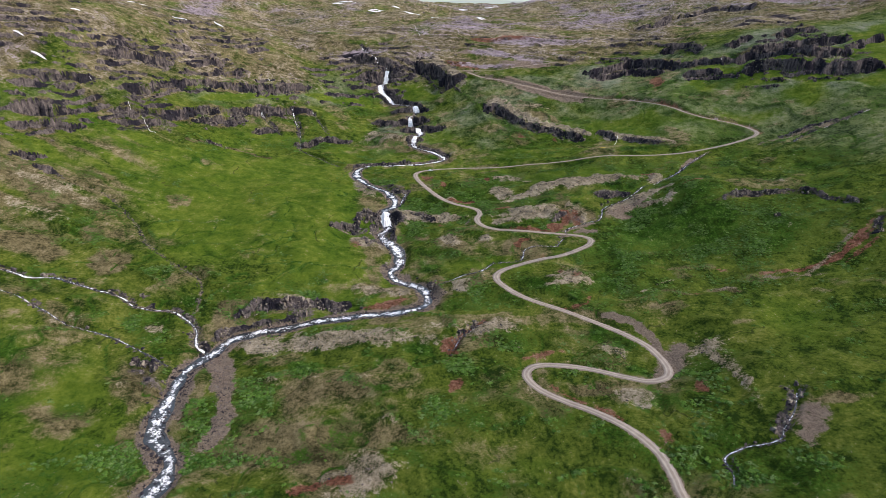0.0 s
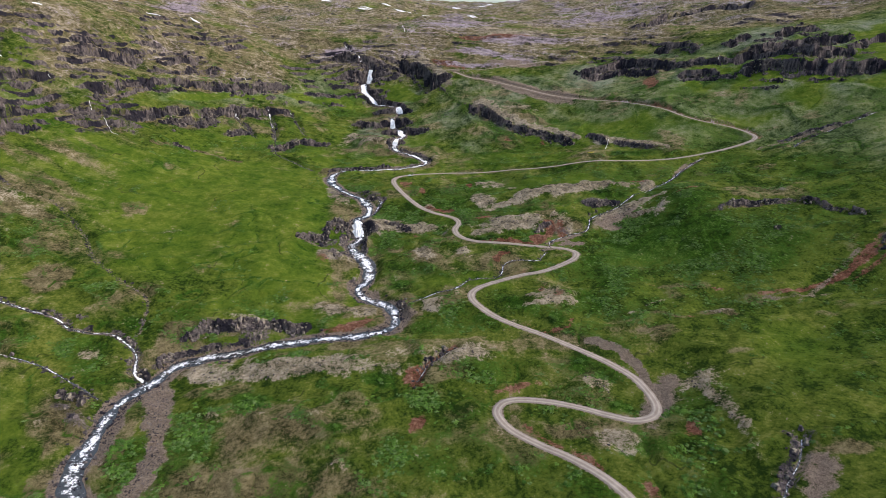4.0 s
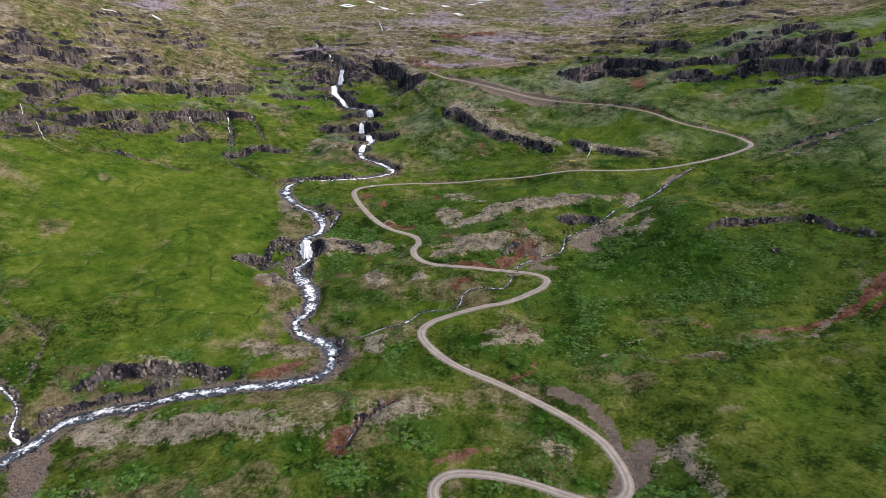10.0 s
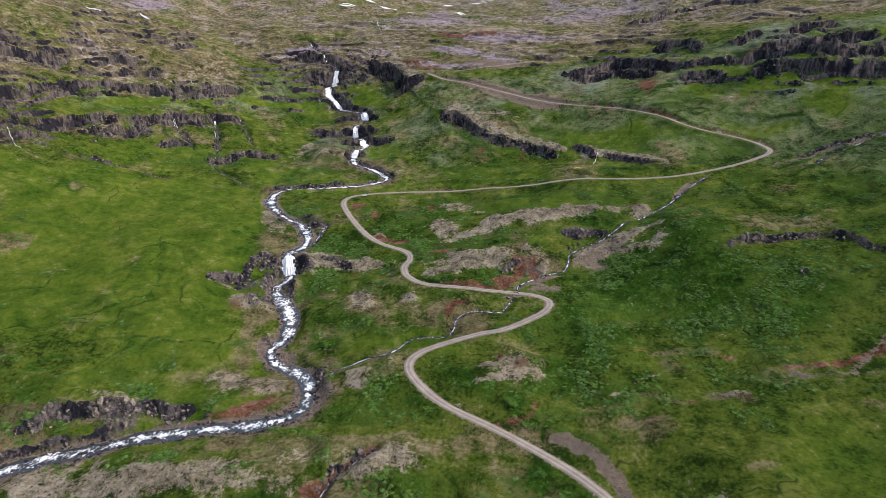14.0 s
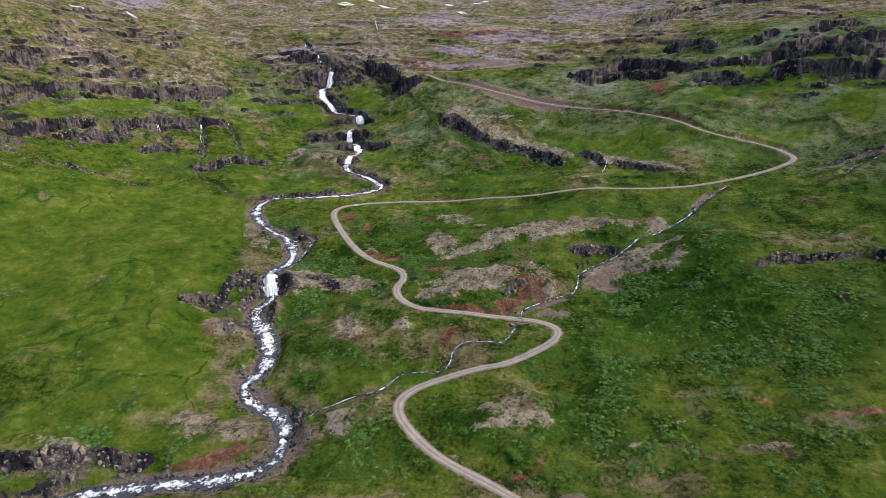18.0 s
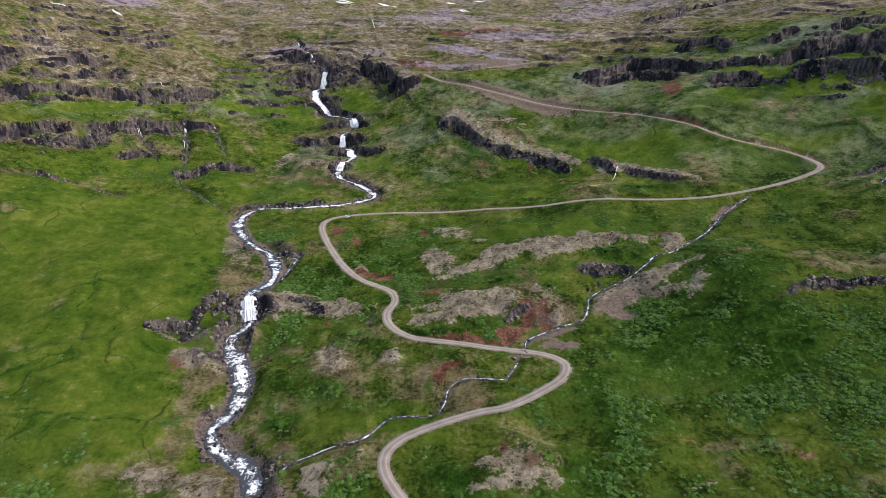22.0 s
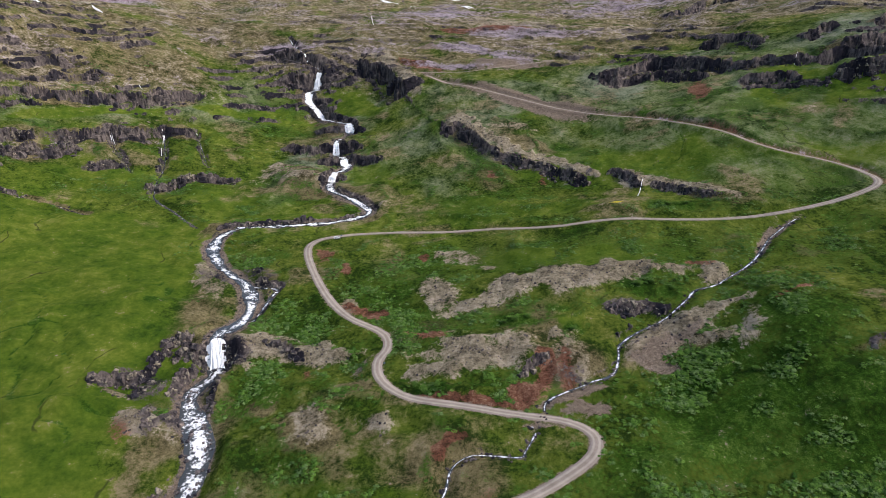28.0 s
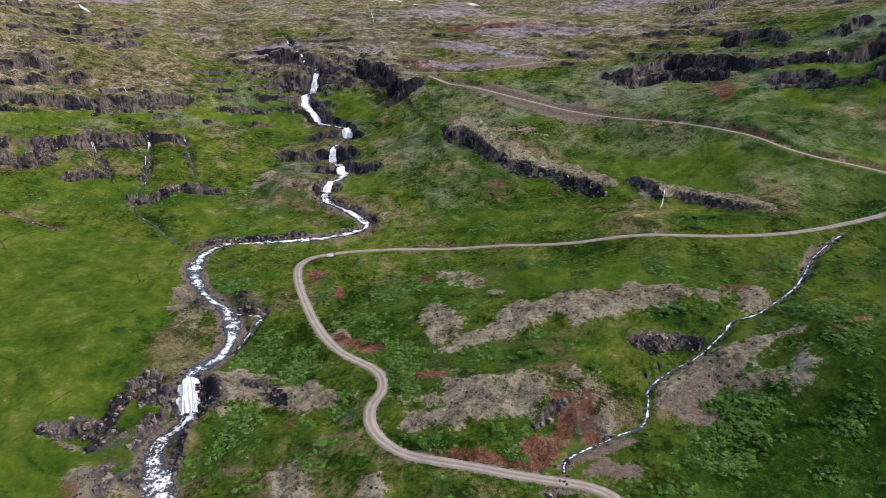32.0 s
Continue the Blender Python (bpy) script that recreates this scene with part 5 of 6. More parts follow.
MASK["fell"] = np.maximum(MASK["fell"], TALUS * np.clip(0.1 + 0.8 * ripple(X, Y, 12, 3, 66), 0, 0.5))
MASK["heath"] = np.maximum(MASK["heath"], TALUS * np.clip(0.65 + 0.8 * ripple(X, Y, 16, 3, 79), 0, 1.1))
MASK["heath"] = np.maximum(MASK["heath"], TURFED * np.clip(0.5 + 0.8 * ripple(X, Y, 14, 3, 67), 0, 0.95))
# Haze put into the turf's colour on high, far and eastern slopes.
MASK["moss"] = np.maximum(MASK["moss"], np.maximum(smooth(Z + 12 * ripple(X, Y, 50, 3, 71), 85, 150), smooth(Y + 60 * ripple(X, Y, 80, 2, 72), 420, 640)) * np.clip(0.45 + 0.6 * ripple(X, Y, 40, 3, 73), 0.0, 0.9))
MASK["moss"] = np.maximum(MASK["moss"], 0.55 * (1 - EAST) * smooth(Z, 62, 95))
MASK["moss"] *= (1 - 0.85 * HIGH * EAST) * (1 - 0.7 * smooth(-X, 120, 160) * (1 - smooth(-X, 240, 280)) * smooth(Y, 480, 520) * (1 - smooth(Y, 620, 660)))
MASK["moss"] *= 1 - 0.7 * smooth(MASK["lush"], 0.6, 0.9)
DRY = smooth(SWELL, 0.12, 0.42) * (1 - ROUGH) * (1 - HIGH)
LOW = smooth(-SWELL, 0.08, 0.4) * (1 - ROUGH) * (1 - HIGH)
GRASSY = 1 - 0.8 * smooth(-X - 0.1 * Y, 70, 110) * smooth(Y, 230, 270) * (1 - smooth(Y, 470, 520))
MASK["heath"] = np.maximum(MASK["heath"], 0.62 * DRY * GRASSY)
MASK["bare"] = np.maximum(MASK["bare"], 0.5 * smooth(SWELL, 0.34, 0.6) * (1 - ROUGH) * GRASSY * smooth(ripple(X, Y, 12, 2, 94), -0.1, 0.4))
MASK["shrub"] = np.maximum(MASK["shrub"], 0.6 * LOW * GRASSY)
MASK["shrub"] = np.maximum(MASK["shrub"], 0.55 * smooth(SLIPS, 0.93, 0.985) * OPEN)
# Narrow lines along the creases, which take the dark green colour.
CREASE_LINES = (1 - smooth(CREASE, 0.008, 0.03)) * smooth(ripple(X, Y, 90, 2, 69), -0.1, 0.3) * (1 - HIGH) * (1 - ROUGH)
for kind in ("heath", "shrub", "bare", "fell"):
    MASK[kind] = MASK[kind] * (1 - 0.85 * smooth(MASK["lush"], 0.62, 0.9) * (MASK[kind] < 0.95))
MASK["shrub"] = np.maximum(MASK["shrub"], 0.85 * CREASE_LINES)
MASK["shrub"] *= 1 - 0.45 * smooth(X, 60, 110) * (1 - smooth(Y, 215, 250))
MASK["shrub"] *= 1 - 0.9 * smooth(np.maximum(np.maximum(MASK["bare"], MASK["gravel"]), MASK["red"]), 0.5, 0.75)

KNOLL = np.clip(np.maximum(MASK["bare"], MASK["rock"]), 0, 1) * smooth(np.minimum(PAVED, WET), 1.0, 6.0) * (1 - ROUGH)
Z += KNOLL * (0.9 + 1.6 * np.abs(ripple(X, Y, 9, 2, 78)))
LUMPY = np.clip(MASK["rock"] * 1.2 + MASK["bare"] * 0.5, 0, 1.2) * smooth(np.minimum(PAVED, WET), 0.5, 3)
Z += LUMPY * (0.9 * np.abs(ripple(X, Y, 5, 2, 75)) + 0.5 * ripple(X, Y, 2.6, 1, 76)) * (1 - ROUGH)
Z += 0.25 * MASK["shrub"] * smooth(np.minimum(PAVED, WET), 0.5, 3) * ripple(X, Y, 3, 1, 77)



def point_values(ob, name, values):
    a = ob.data.attributes.new(name, "FLOAT", "POINT")
    a.data.foreach_set("value", np.asarray(values, np.float32).ravel())


def grid_faces(rows, cols):
    a = (np.arange(rows - 1)[:, None] * cols + np.arange(cols - 1)[None, :]).ravel()
    return np.stack([a, a + 1, a + cols + 1, a + cols], -1)


def sheet(name, verts, rows, cols, material, parent=None):
    """One mesh from a grid of points, made quickly."""
    me = bpy.data.meshes.new(name)
    faces = grid_faces(rows, cols)
    me.vertices.add(len(verts))
    me.vertices.foreach_set("co", np.asarray(verts, np.float32).ravel())
    me.loops.add(faces.size)
    me.loops.foreach_set("vertex_index", faces.astype(np.int32).ravel())
    me.polygons.add(len(faces))
    me.polygons.foreach_set("loop_start", np.arange(0, faces.size, 4, dtype=np.int32))
    me.polygons.foreach_set("use_smooth", np.ones(len(faces), bool))
    me.materials.append(material)
    me.update(calc_edges=True)
    me.validate()
    ob = new(name, me)
    if parent is not None:
        ob.parent = parent
    return ob


ground = sheet("ground", np.stack([X, Y, Z], -1).reshape(-1, 3), len(GY), len(GX), GROUND)
tagged(ground, "green mossy valley floor and hillsides with bare earth patches", "ground", kind="structure")
for name, values in MASK.items():
    point_values(ground, name, np.clip(values, 0, 1.2))

# ---------------------------------------------------------------- roads
for name, (half, path, z) in ROUTES.items():
    way = np.gradient(path[:, :2], axis=0)
    way /= np.hypot(*way.T)[:, None]
    left = np.stack([-way[:, 1], way[:, 0]], -1)
    over = np.array([-1.0, -0.8, -0.42, 0.0, 0.42, 0.8, 1.0])
    crown = np.array([-0.15, 0.13, 0.13, 0.2, 0.13, 0.13, -0.15])
    wob = half * (1 + 0.1 * ripple(path[:, 0], path[:, 1], 14, 2, 6))
    v = np.zeros((len(path), 7, 3))
    wob = wob * (1 - 0.28 * smooth(path[:, 1], 400, 520))
    v[..., :2] = path[:, None, :2] + left[:, None, :] * (over[None, :] * wob[:, None])[..., None]
    v[..., 2] = z[:, None] + crown + 0.08
    ob = sheet(name, v.reshape(-1, 3), len(path), 7, ROAD)
    point_values(ob, "across", np.tile(over, len(path)))
    tagged(ob, "winding single-track road of pale brown gravel", "road", kind="structure")

# ---------------------------------------------------------------- running water
for name, (half, white, path, z) in COURSES.items():
    if name.startswith("dry"):
        continue
    way = np.gradient(path[:, :2], axis=0)
    way /= np.hypot(*way.T)[:, None]
    left = np.stack([-way[:, 1], way[:, 0]], -1)
    over = np.linspace(-1, 1, 9)
    wob = half * (0.9 + 0.8 * ripple(path[:, 0], path[:, 1], 12, 3, 16))
    v = np.zeros((len(path), 9, 3))
    v[..., :2] = path[:, None, :2] + left[:, None, :] * (over[None, :] * wob[:, None])[..., None]
    v[..., 2] = z[:, None] + 0.12 * ripple(v[..., 0], v[..., 1], 2.2, 2, 8)
    ob = sheet(name, v.reshape(-1, 3), len(path), 9, WATER)
    fall = -np.gradient(z, 1.5)
    point_values(ob, "rush", np.repeat(smooth(fall, 0.1, 1.2) * 0.5 + white, 9) + 0.035 - np.tile(np.abs(over) ** 1.6 * 0.3, len(path)))
    tagged(ob, "white rushing stream water over dark stones", "stream", kind="structure")

# ---------------------------------------------------------------- rock
rng = np.random.default_rng(7)


def pick(values, x, y):
    return values[np.clip(np.searchsorted(GY, y), 0, len(GY) - 1), np.clip(np.searchsorted(GX, x), 0, len(GX) - 1)]


PALE = rock_material("lichened_stone", (0.26, 0.23, 0.175))


def column_mesh(seed):
    """A broken basalt column of height 1 and radius about 1, standing on its base."""
    r = random.Random(seed)
    bm = bmesh.new()
    sides = r.choice((5, 6, 6, 7))
    rings = []
    for k, (h, w) in enumerate(((0.0, 1.12), (0.32, 1.0), (0.36, 0.93), (0.74, 0.97), (0.78, 0.86), (1.0, 0.74))):
        dx, dy = r.uniform(-0.12, 0.12), r.uniform(-0.12, 0.12)
        rings.append([bm.verts.new((dx + w * r.uniform(0.8, 1.15) * math.cos(6.2832 * i / sides), dy + w * r.uniform(0.8, 1.15) * math.sin(6.2832 * i / sides), h + (r.uniform(-0.03, 0.03) if 0 < k < 5 else r.uniform(-0.08, 0.04) if k else 0))) for i in range(sides)])
    for a, b in zip(rings, rings[1:]):
        for i in range(sides):
            bm.faces.new((a[i], a[(i + 1) % sides], b[(i + 1) % sides], b[i]))
    bm.faces.new(rings[-1])
    me = bpy.data.meshes.new("rock_column")
    bm.to_mesh(me)
    bm.free()
    me.materials.append(ROCK)
    return me


def stone_mesh(seed, name="boulder", detail=1):
    """A rounded, uneven stone of radius about 1."""
    r = random.Random(seed)
    bm = bmesh.new()
    bmesh.ops.create_icosphere(bm, subdivisions=detail, radius=1.0)
    shift = Vector((r.uniform(-50, 50), r.uniform(-50, 50), seed))
    flat = r.uniform(0.55, 0.85)
    for v in bm.verts:
        v.co *= 1 + 0.42 * noise.noise(v.co * 0.9 + shift) + 0.2 * noise.noise(v.co * 2.1 + shift)
        v.co.z *= flat
    me = bpy.data.meshes.new(name)
    bm.to_mesh(me)
    bm.free()
    me.materials.append(ROCK)
    return me


# Faces that have weathered down to turf for much of their length.
BROKEN = {"S1": 0.3, "S2": 0.25, "ridge": 0.2, "ridge_end": 0.3, "ridge_tail": 0.25, "F2a": 0.25, "F2b": 0.2, "F2c": 0.2, "G1": 0.3, "F3": 0.14, "F3l": 0.2, "bank": 0.16, "B_low": 0.1, "B_mid": 0.1, "A_mid": 0.1, "F1a": 0.16, "F1u": 0.2}
COLUMNS = [column_mesh(k) for k in range(12)]
for number, (name, (high, brow)) in enumerate(BROWS.items()):
    far = np.hypot(brow[:, 0].mean(), brow[:, 1].mean() - 60)
    size = 0.55 if far < 330 else 1.2 if far < 480 else 1.7
    mid = brow[len(brow) // 2]
    if len(brow) < 12 or high < 4:
        continue
    face = new("cliff", None)
    face.location = (mid[0], mid[1], float(level(mid[0], mid[1])) - high * 0.6)
    tagged(face, "dark layered basalt cliff with grass along its brow", "cliff", "cliffs of the valley sides")
    way = np.gradient(brow, axis=0)
    way /= np.hypot(*way.T)[:, None]
    run = 0.0
    while run < (len(brow) - 1) * 2.0:
        k = run / 2.0
        run += size * rng.uniform(1.2, 3.2)
        px, py = (np.interp(k, np.arange(len(brow)), brow[:, i]) for i in (0, 1))
        tx, ty = way[int(k)]
        if ripple(np.array([px]), np.array([py]), 15, 2, 90 + number)[0] < BROKEN.get(name, 0.04):
            continue
        fade = float(smooth(k, 0, 5) * smooth(len(brow) - 1 - k, 0, 5))
        if fade < 0.45:
            continue
        for row in range(2):
            off = rng.uniform(-0.2, 0.04) * high - row * high * 0.2
            qx, qy = px - ty * off, py + tx * off
            top = float(level(px - ty * 0.8, py + tx * 0.8)) + rng.uniform(-0.35, -0.02) * high - row * rng.uniform(0.25, 0.6) * high
            foot = float(level(qx + ty * high * 0.3, qy - tx * high * 0.3)) - 1.0
            tall = (top - foot) * (0.6 + 0.4 * fade)
            if tall < 1.2:
                continue
            ob = new("rock_column", COLUMNS[int(rng.integers(12))])
            ob.parent = face
            w = size * rng.uniform(0.75, 1.35)
            turn = math.degrees(math.atan2(ty, tx)) + rng.uniform(-25, 25)
            ob.matrix_basis = Matrix.Translation(Vector((qx, qy, top - tall)) - face.location) @ pose(0, 0, 0, rng.uniform(-5, 5), rng.uniform(-5, 5), turn) @ Matrix.Diagonal((w * rng.uniform(1.0, 2.4), w, tall, 1)) @ pose(0, 0, 0, 0, 0, float(rng.integers(0, 4)) * 90)

for face in [o for o in scene.objects if o.name.startswith("cliff") and not o.children]:
    bpy.data.objects.remove(face)


def scattered(name, base, places, sizes, material, label, category, tint=None):
    """Many small pieces in one mesh: copies of a base mesh turned, scaled and moved."""
    bv = np.array([v.co[:] for v in base.vertices])
    bf = np.array([p.vertices[:] for p in base.polygons])
    n = len(places)
    a = rng.uniform(0, 6.283, n)
    c, s = np.cos(a)[:, None], np.sin(a)[:, None]
    v = np.empty((n, len(bv), 3))
    v[..., 0], v[..., 1], v[..., 2] = c * bv[:, 0] - s * bv[:, 1], s * bv[:, 0] + c * bv[:, 1], bv[:, 2][None, :] * rng.uniform(0.8, 1.2, n)[:, None]
    v = v * np.asarray(sizes)[:, None, None] + np.asarray(places)[:, None, :]
    f = (bf[None] + (np.arange(n) * len(bv))[:, None, None]).reshape(-1, bf.shape[1])
    me = bpy.data.meshes.new(name)
    me.vertices.add(n * len(bv))
    me.vertices.foreach_set("co", v.astype(np.float32).ravel())
    me.loops.add(f.size)
    me.loops.foreach_set("vertex_index", f.astype(np.int32).ravel())
    me.polygons.add(len(f))
    me.polygons.foreach_set("loop_start", np.arange(0, f.size, f.shape[1], dtype=np.int32))
    me.polygons.foreach_set("use_smooth", np.zeros(len(f), bool))
    me.materials.append(material)
    me.update(calc_edges=True)
    ob = new(name, me)
    if tint is not None:
        point_values(ob, "tint", np.repeat(tint, len(bv)))
    return tagged(ob, label, category, kind="stuff")


def sow(count, chance, low=(-330, 40), high=(330, 700)):
    """Random plan points where chance(x, y) is high."""
    xs, ys = [], []
    while len(xs) < count:
        x, y = rng.uniform(low[0], high[0], 40000), rng.uniform(low[1], high[1], 40000)
        keep = rng.uniform(0, 1, 40000) < chance(x, y)
        xs += x[keep].tolist()
        ys += y[keep].tolist()
    x, y = np.array(xs[:count]), np.array(ys[:count])
    return np.stack([x, y, level(x, y)], -1)


def crag_mesh(seed):
    """An angular block of rock, cut by a few planes."""
    r = random.Random(seed)
    bm = bmesh.new()
    bmesh.ops.create_cube(bm, size=1.8)
    for k in range(5):
        n = Vector((r.uniform(-1, 1), r.uniform(-1, 1), r.uniform(-0.4, 1))).normalized()
        geom = bm.verts[:] + bm.edges[:] + bm.faces[:]
        cut = bmesh.ops.bisect_plane(bm, geom=geom, plane_co=n * r.uniform(0.6, 0.9), plane_no=n, clear_outer=True)
        edges = [e for e in cut["geom_cut"] if isinstance(e, bmesh.types.BMEdge)]
        if edges:
            bmesh.ops.edgenet_fill(bm, edges=edges)
    bmesh.ops.triangulate(bm, faces=bm.faces[:])
    me = bpy.data.meshes.new("crag")
    bm.to_mesh(me)
    bm.free()
    return me


STONES = [stone_mesh(k) for k in range(8)]
stony = lambda x, y: np.clip(pick(MASK["rock"], x, y) - 0.45, 0, 1) * (pick(PAVED, x, y) > 1.0) * (pick(WET, x, y) > -0.5)  # noqa: E731
for k in range(5):
    spots = sow(620, stony, (-330, 60), (330, 560))
    scattered("crags", crag_mesh(20 + k), spots, rng.uniform(0.2, 1.0, len(spots)) ** 3 * 1.4 + 0.2, ROCK if k < 2 else PALE, "angular dark blocks of broken basalt", "rocks")
for k in range(2):
    spots = sow(700, stony, (-420, 430), (430, 800))
    scattered("crags", crag_mesh(30 + k), spots, rng.uniform(0.3, 1.0, len(spots)) ** 2 * 2.0 + 0.3, ROCK, "angular dark blocks of broken basalt", "rocks")
beside = lambda x, y: np.exp(-np.clip(pick(WET, x, y), -9, 99) / 1.6) * (pick(WET, x, y) > -3.5) * (y < 360) * 0.8  # noqa: E731
for k, (x, y, z) in enumerate(sow(230, beside, (-240, 50), (-20, 350))):
    ob = new("boulder", STONES[k % 8])
    w = float(rng.uniform(0.5, 1.25))
    ob.matrix_basis = Matrix.Translation((x, y, z + w * 0.15)) @ pose(0, 0, 0, 0, 0, rng.uniform(0, 360)) @ Matrix.Diagonal((w, w * rng.uniform(0.8, 1.3), w, 1))
    tagged(ob, "dark grey basalt boulder lying in the stream bed", "boulder", "boulders along the stream")
SMALL = stone_mesh(60, "stones", 1)
spots = sow(5200, lambda x, y: np.clip(pick(MASK["gravel"], x, y) - 0.3, 0, 1) * (pick(PAVED, x, y) > 3) * (pick(WET, x, y) > -1.5) * (x < -20))
scattered("river_stones", SMALL, spots, rng.uniform(0.18, 0.5, len(spots)), ROCK, "loose grey stones on the gravel banks", "stones")
spots = sow(2600, lambda x, y: np.clip(np.maximum(pick(MASK["bare"], x, y), pick(MASK["rock"], x, y)) - 0.45, 0, 1) * (pick(PAVED, x, y) > 0.5))
scattered("scree", stone_mesh(61, "stones", 1), spots, rng.uniform(0.2, 0.75, len(spots)), PALE, "pale lichen-covered stones strewn over bare ridges", "stones")

spots = sow(2600, lambda x, y: (np.abs(pick(WET, x, y) + 0.6) < 1.9) * np.where(pick(WET, x, y) > -0.3, 0.8, 0.35))
scattered("stream_stones", crag_mesh(50), spots, rng.uniform(0.25, 0.75, len(spots)) ** 1.5 * 1.2, ROCK, "dark wet stones along the water's edge", "stones")

# ---------------------------------------------------------------- shrubs
def clump_mesh(seed, leaves=22):
    """A low shrub: many small leaf tufts standing out from a dome."""
    r = random.Random(seed)
    verts, faces = [], []
    for k in range(leaves):
        a, h = r.uniform(0, 6.2832), r.uniform(0.0, 1.0) ** 0.8
        out = math.sqrt(max(0.0, 1 - h * h)) * r.uniform(0.6, 1.1)
        c = Vector((out * math.cos(a), out * math.sin(a), 0.5 * h + r.uniform(-0.05, 0.06)))
        n = Vector((0.5 * c.x + r.uniform(-0.45, 0.45), 0.5 * c.y + r.uniform(-0.45, 0.45), 1.0)).normalized()
        side = n.orthogonal().normalized()
        up = n.cross(side)
        turn = r.uniform(0, 6.2832)
        w = r.uniform(0.26, 0.44)
        base = len(verts)
        for j in range(3):
            t = turn + j * 2.0944 + r.uniform(-0.3, 0.3)
            verts.append(c + (side * math.cos(t) + up * math.sin(t)) * w * r.uniform(0.8, 1.3))
        faces.append((base, base + 1, base + 2))
    me = bpy.data.meshes.new("shrub")
    me.from_pydata([v[:] for v in verts], [], faces)
    return me


GREEN = leaf_material("birch_leaves", (0.026, 0.072, 0.01), (0.1, 0.185, 0.032))
GREY = leaf_material("willow_leaves", (0.04, 0.085, 0.02), (0.135, 0.205, 0.07))
grown = lambda x, y: np.clip(pick(MASK["shrub"], x, y) - 0.1, 0, 1) * (pick(CREASE_LINES, x, y) < 0.3) * (0.02 + smooth(ripple(x, y, 15, 3, 47, 0.6), 0.02, 0.4)) * (pick(PAVED, x, y) > 0.8) * (pick(WET, x, y) > 0.5) * (pick(MASK["rock"], x, y) < 0.4)  # noqa: E731
for name, mat, count, label in (("dwarf_birch", GREEN, 21000, "low dark green birch scrub"), ("willow_scrub", GREY, 9000, "low grey-green willow scrub")):
    for k in range(3):
        spots = sow(count // 3, grown)
        scattered(name, clump_mesh(k), spots, rng.uniform(0.4, 1.0, len(spots)) ** 1.4 * 1.25, mat, label, "shrubs", rng.uniform(0, 1, len(spots)))

# ---------------------------------------------------------------- waterfalls
def ribbon(name, path, width, material, parent=None, swell=0.0, seed=0):
    """A strip of water along points in space."""
    p = np.asarray(path, float)
    way = np.gradient(p[:, :2], axis=0)
    way /= np.maximum(np.hypot(*way.T), 1e-6)[:, None]
    left = np.stack([-way[:, 1], way[:, 0]], -1)
    over = np.linspace(-1, 1, 7)
    w = width * (1 + 0.3 * ripple(np.arange(len(p)) * 1.0, np.full(len(p), seed * 7.0), 3, 2, seed))
    v = np.zeros((len(p), 7, 3))
    v[..., :2] = p[:, None, :2] + left[:, None, :] * (over[None] * w[:, None])[..., None] + way[:, None, :] * (swell * (1 - over[None] ** 2))[..., None]
    v[..., 2] = p[:, 2:3] + 0.15 * (1 - over**2)
    return sheet(name, v.reshape(-1, 3), len(p), 7, material, parent)


for name in ("river", "lower_river"):
    half, white, path, z = COURSES[name]
    steep = -np.gradient(z, 1.5) > 0.75
    k = 0
    while k < len(z):
        if not steep[k]:
            k += 1
            continue
        e = k
        while e < len(z) - 1 and (steep[e] or steep[min(e + 1, len(z) - 1)]):
            e += 1
        if z[k] - z[e] > 3.0:
            a, b = max(k - 2, 0), min(e + 1, len(z) - 1)
            fall = new("waterfall", None)
            fall.location = (path[b][0], path[b][1], z[b])
            tagged(fall, "white waterfall pouring over a dark basalt ledge", "waterfall", "falls of the river")
            d = path[b, :2] - path[a, :2]
            d = d / np.hypot(*d)
            n = np.array([-d[1], d[0]])
            strands = 9
            for j in range(strands):
                off = (j / (strands - 1) - 0.5) * 2 * half * (0.62 if name == "lower_river" else 0.6) + rng.uniform(-0.3, 0.3)
                t = np.linspace(rng.uniform(0, 0.18), rng.uniform(0.82, 1.0), 14)
                lead = np.array([np.interp(a + (b - a) * t, np.arange(len(z)), path[:, i]) for i in (0, 1)]).T
                zz = np.interp(a + (b - a) * t, np.arange(len(z)), z)
                sag = np.sin(t * 3.14) * 0.9
                pts = np.column_stack([lead + n * (off * (0.75 + 0.45 * t[:, None]) + 0.25 * np.sin(5 * t[:, None] + j)) + d * (1.1 + (0.6 + 0.5 * (j % 3) / 2) * sag[:, None]), zz + 0.7 + 0.4 * sag])
                ribbon("strand", pts - np.array(fall.location), rng.uniform(0.22, 0.62), FALLING, fall, 0.25, j + k)
        k = e + 1


def rill(*points):
    """A thin fall that runs down over a cliff."""
    path = curve(points, 1.2)
    z = np.minimum.accumulate(level(path[:, 0], path[:, 1])) + 0.7
    foot = np.array([path[-1][0], path[-1][1], z[-1]])
    ob = ribbon("thin_waterfall", np.column_stack([path, z]) - foot, 0.16, FALLING, None, 0.0, len(path))
    ob.location = foot
    tagged(ob, "thin white waterfall trickling down a cliff", "waterfall", "thin falls on the cliffs")


rill((-269.8, 581.0), (-263.3, 572.5))
rill((-238.5, 603.7), (-232.0, 587.0))
rill((-278.7, 654.3), (-271.3, 645.8))
rill((-420.5, 492.2), (-414.3, 488.8))
rill((-377.1, 481.4), (-369.7, 471.0))
rill((-361.7, 474.2), (-353.7, 465.7), (-340.9, 455.5))
rill((293.2, 615.9), (285.6, 603.8))
rill((134.0, 486.7), (124.9, 465.8))
rill((-230.0, 579.2), (-225.6, 569.1))
rill((-96.6, 914.3), (-86.9, 859.2))


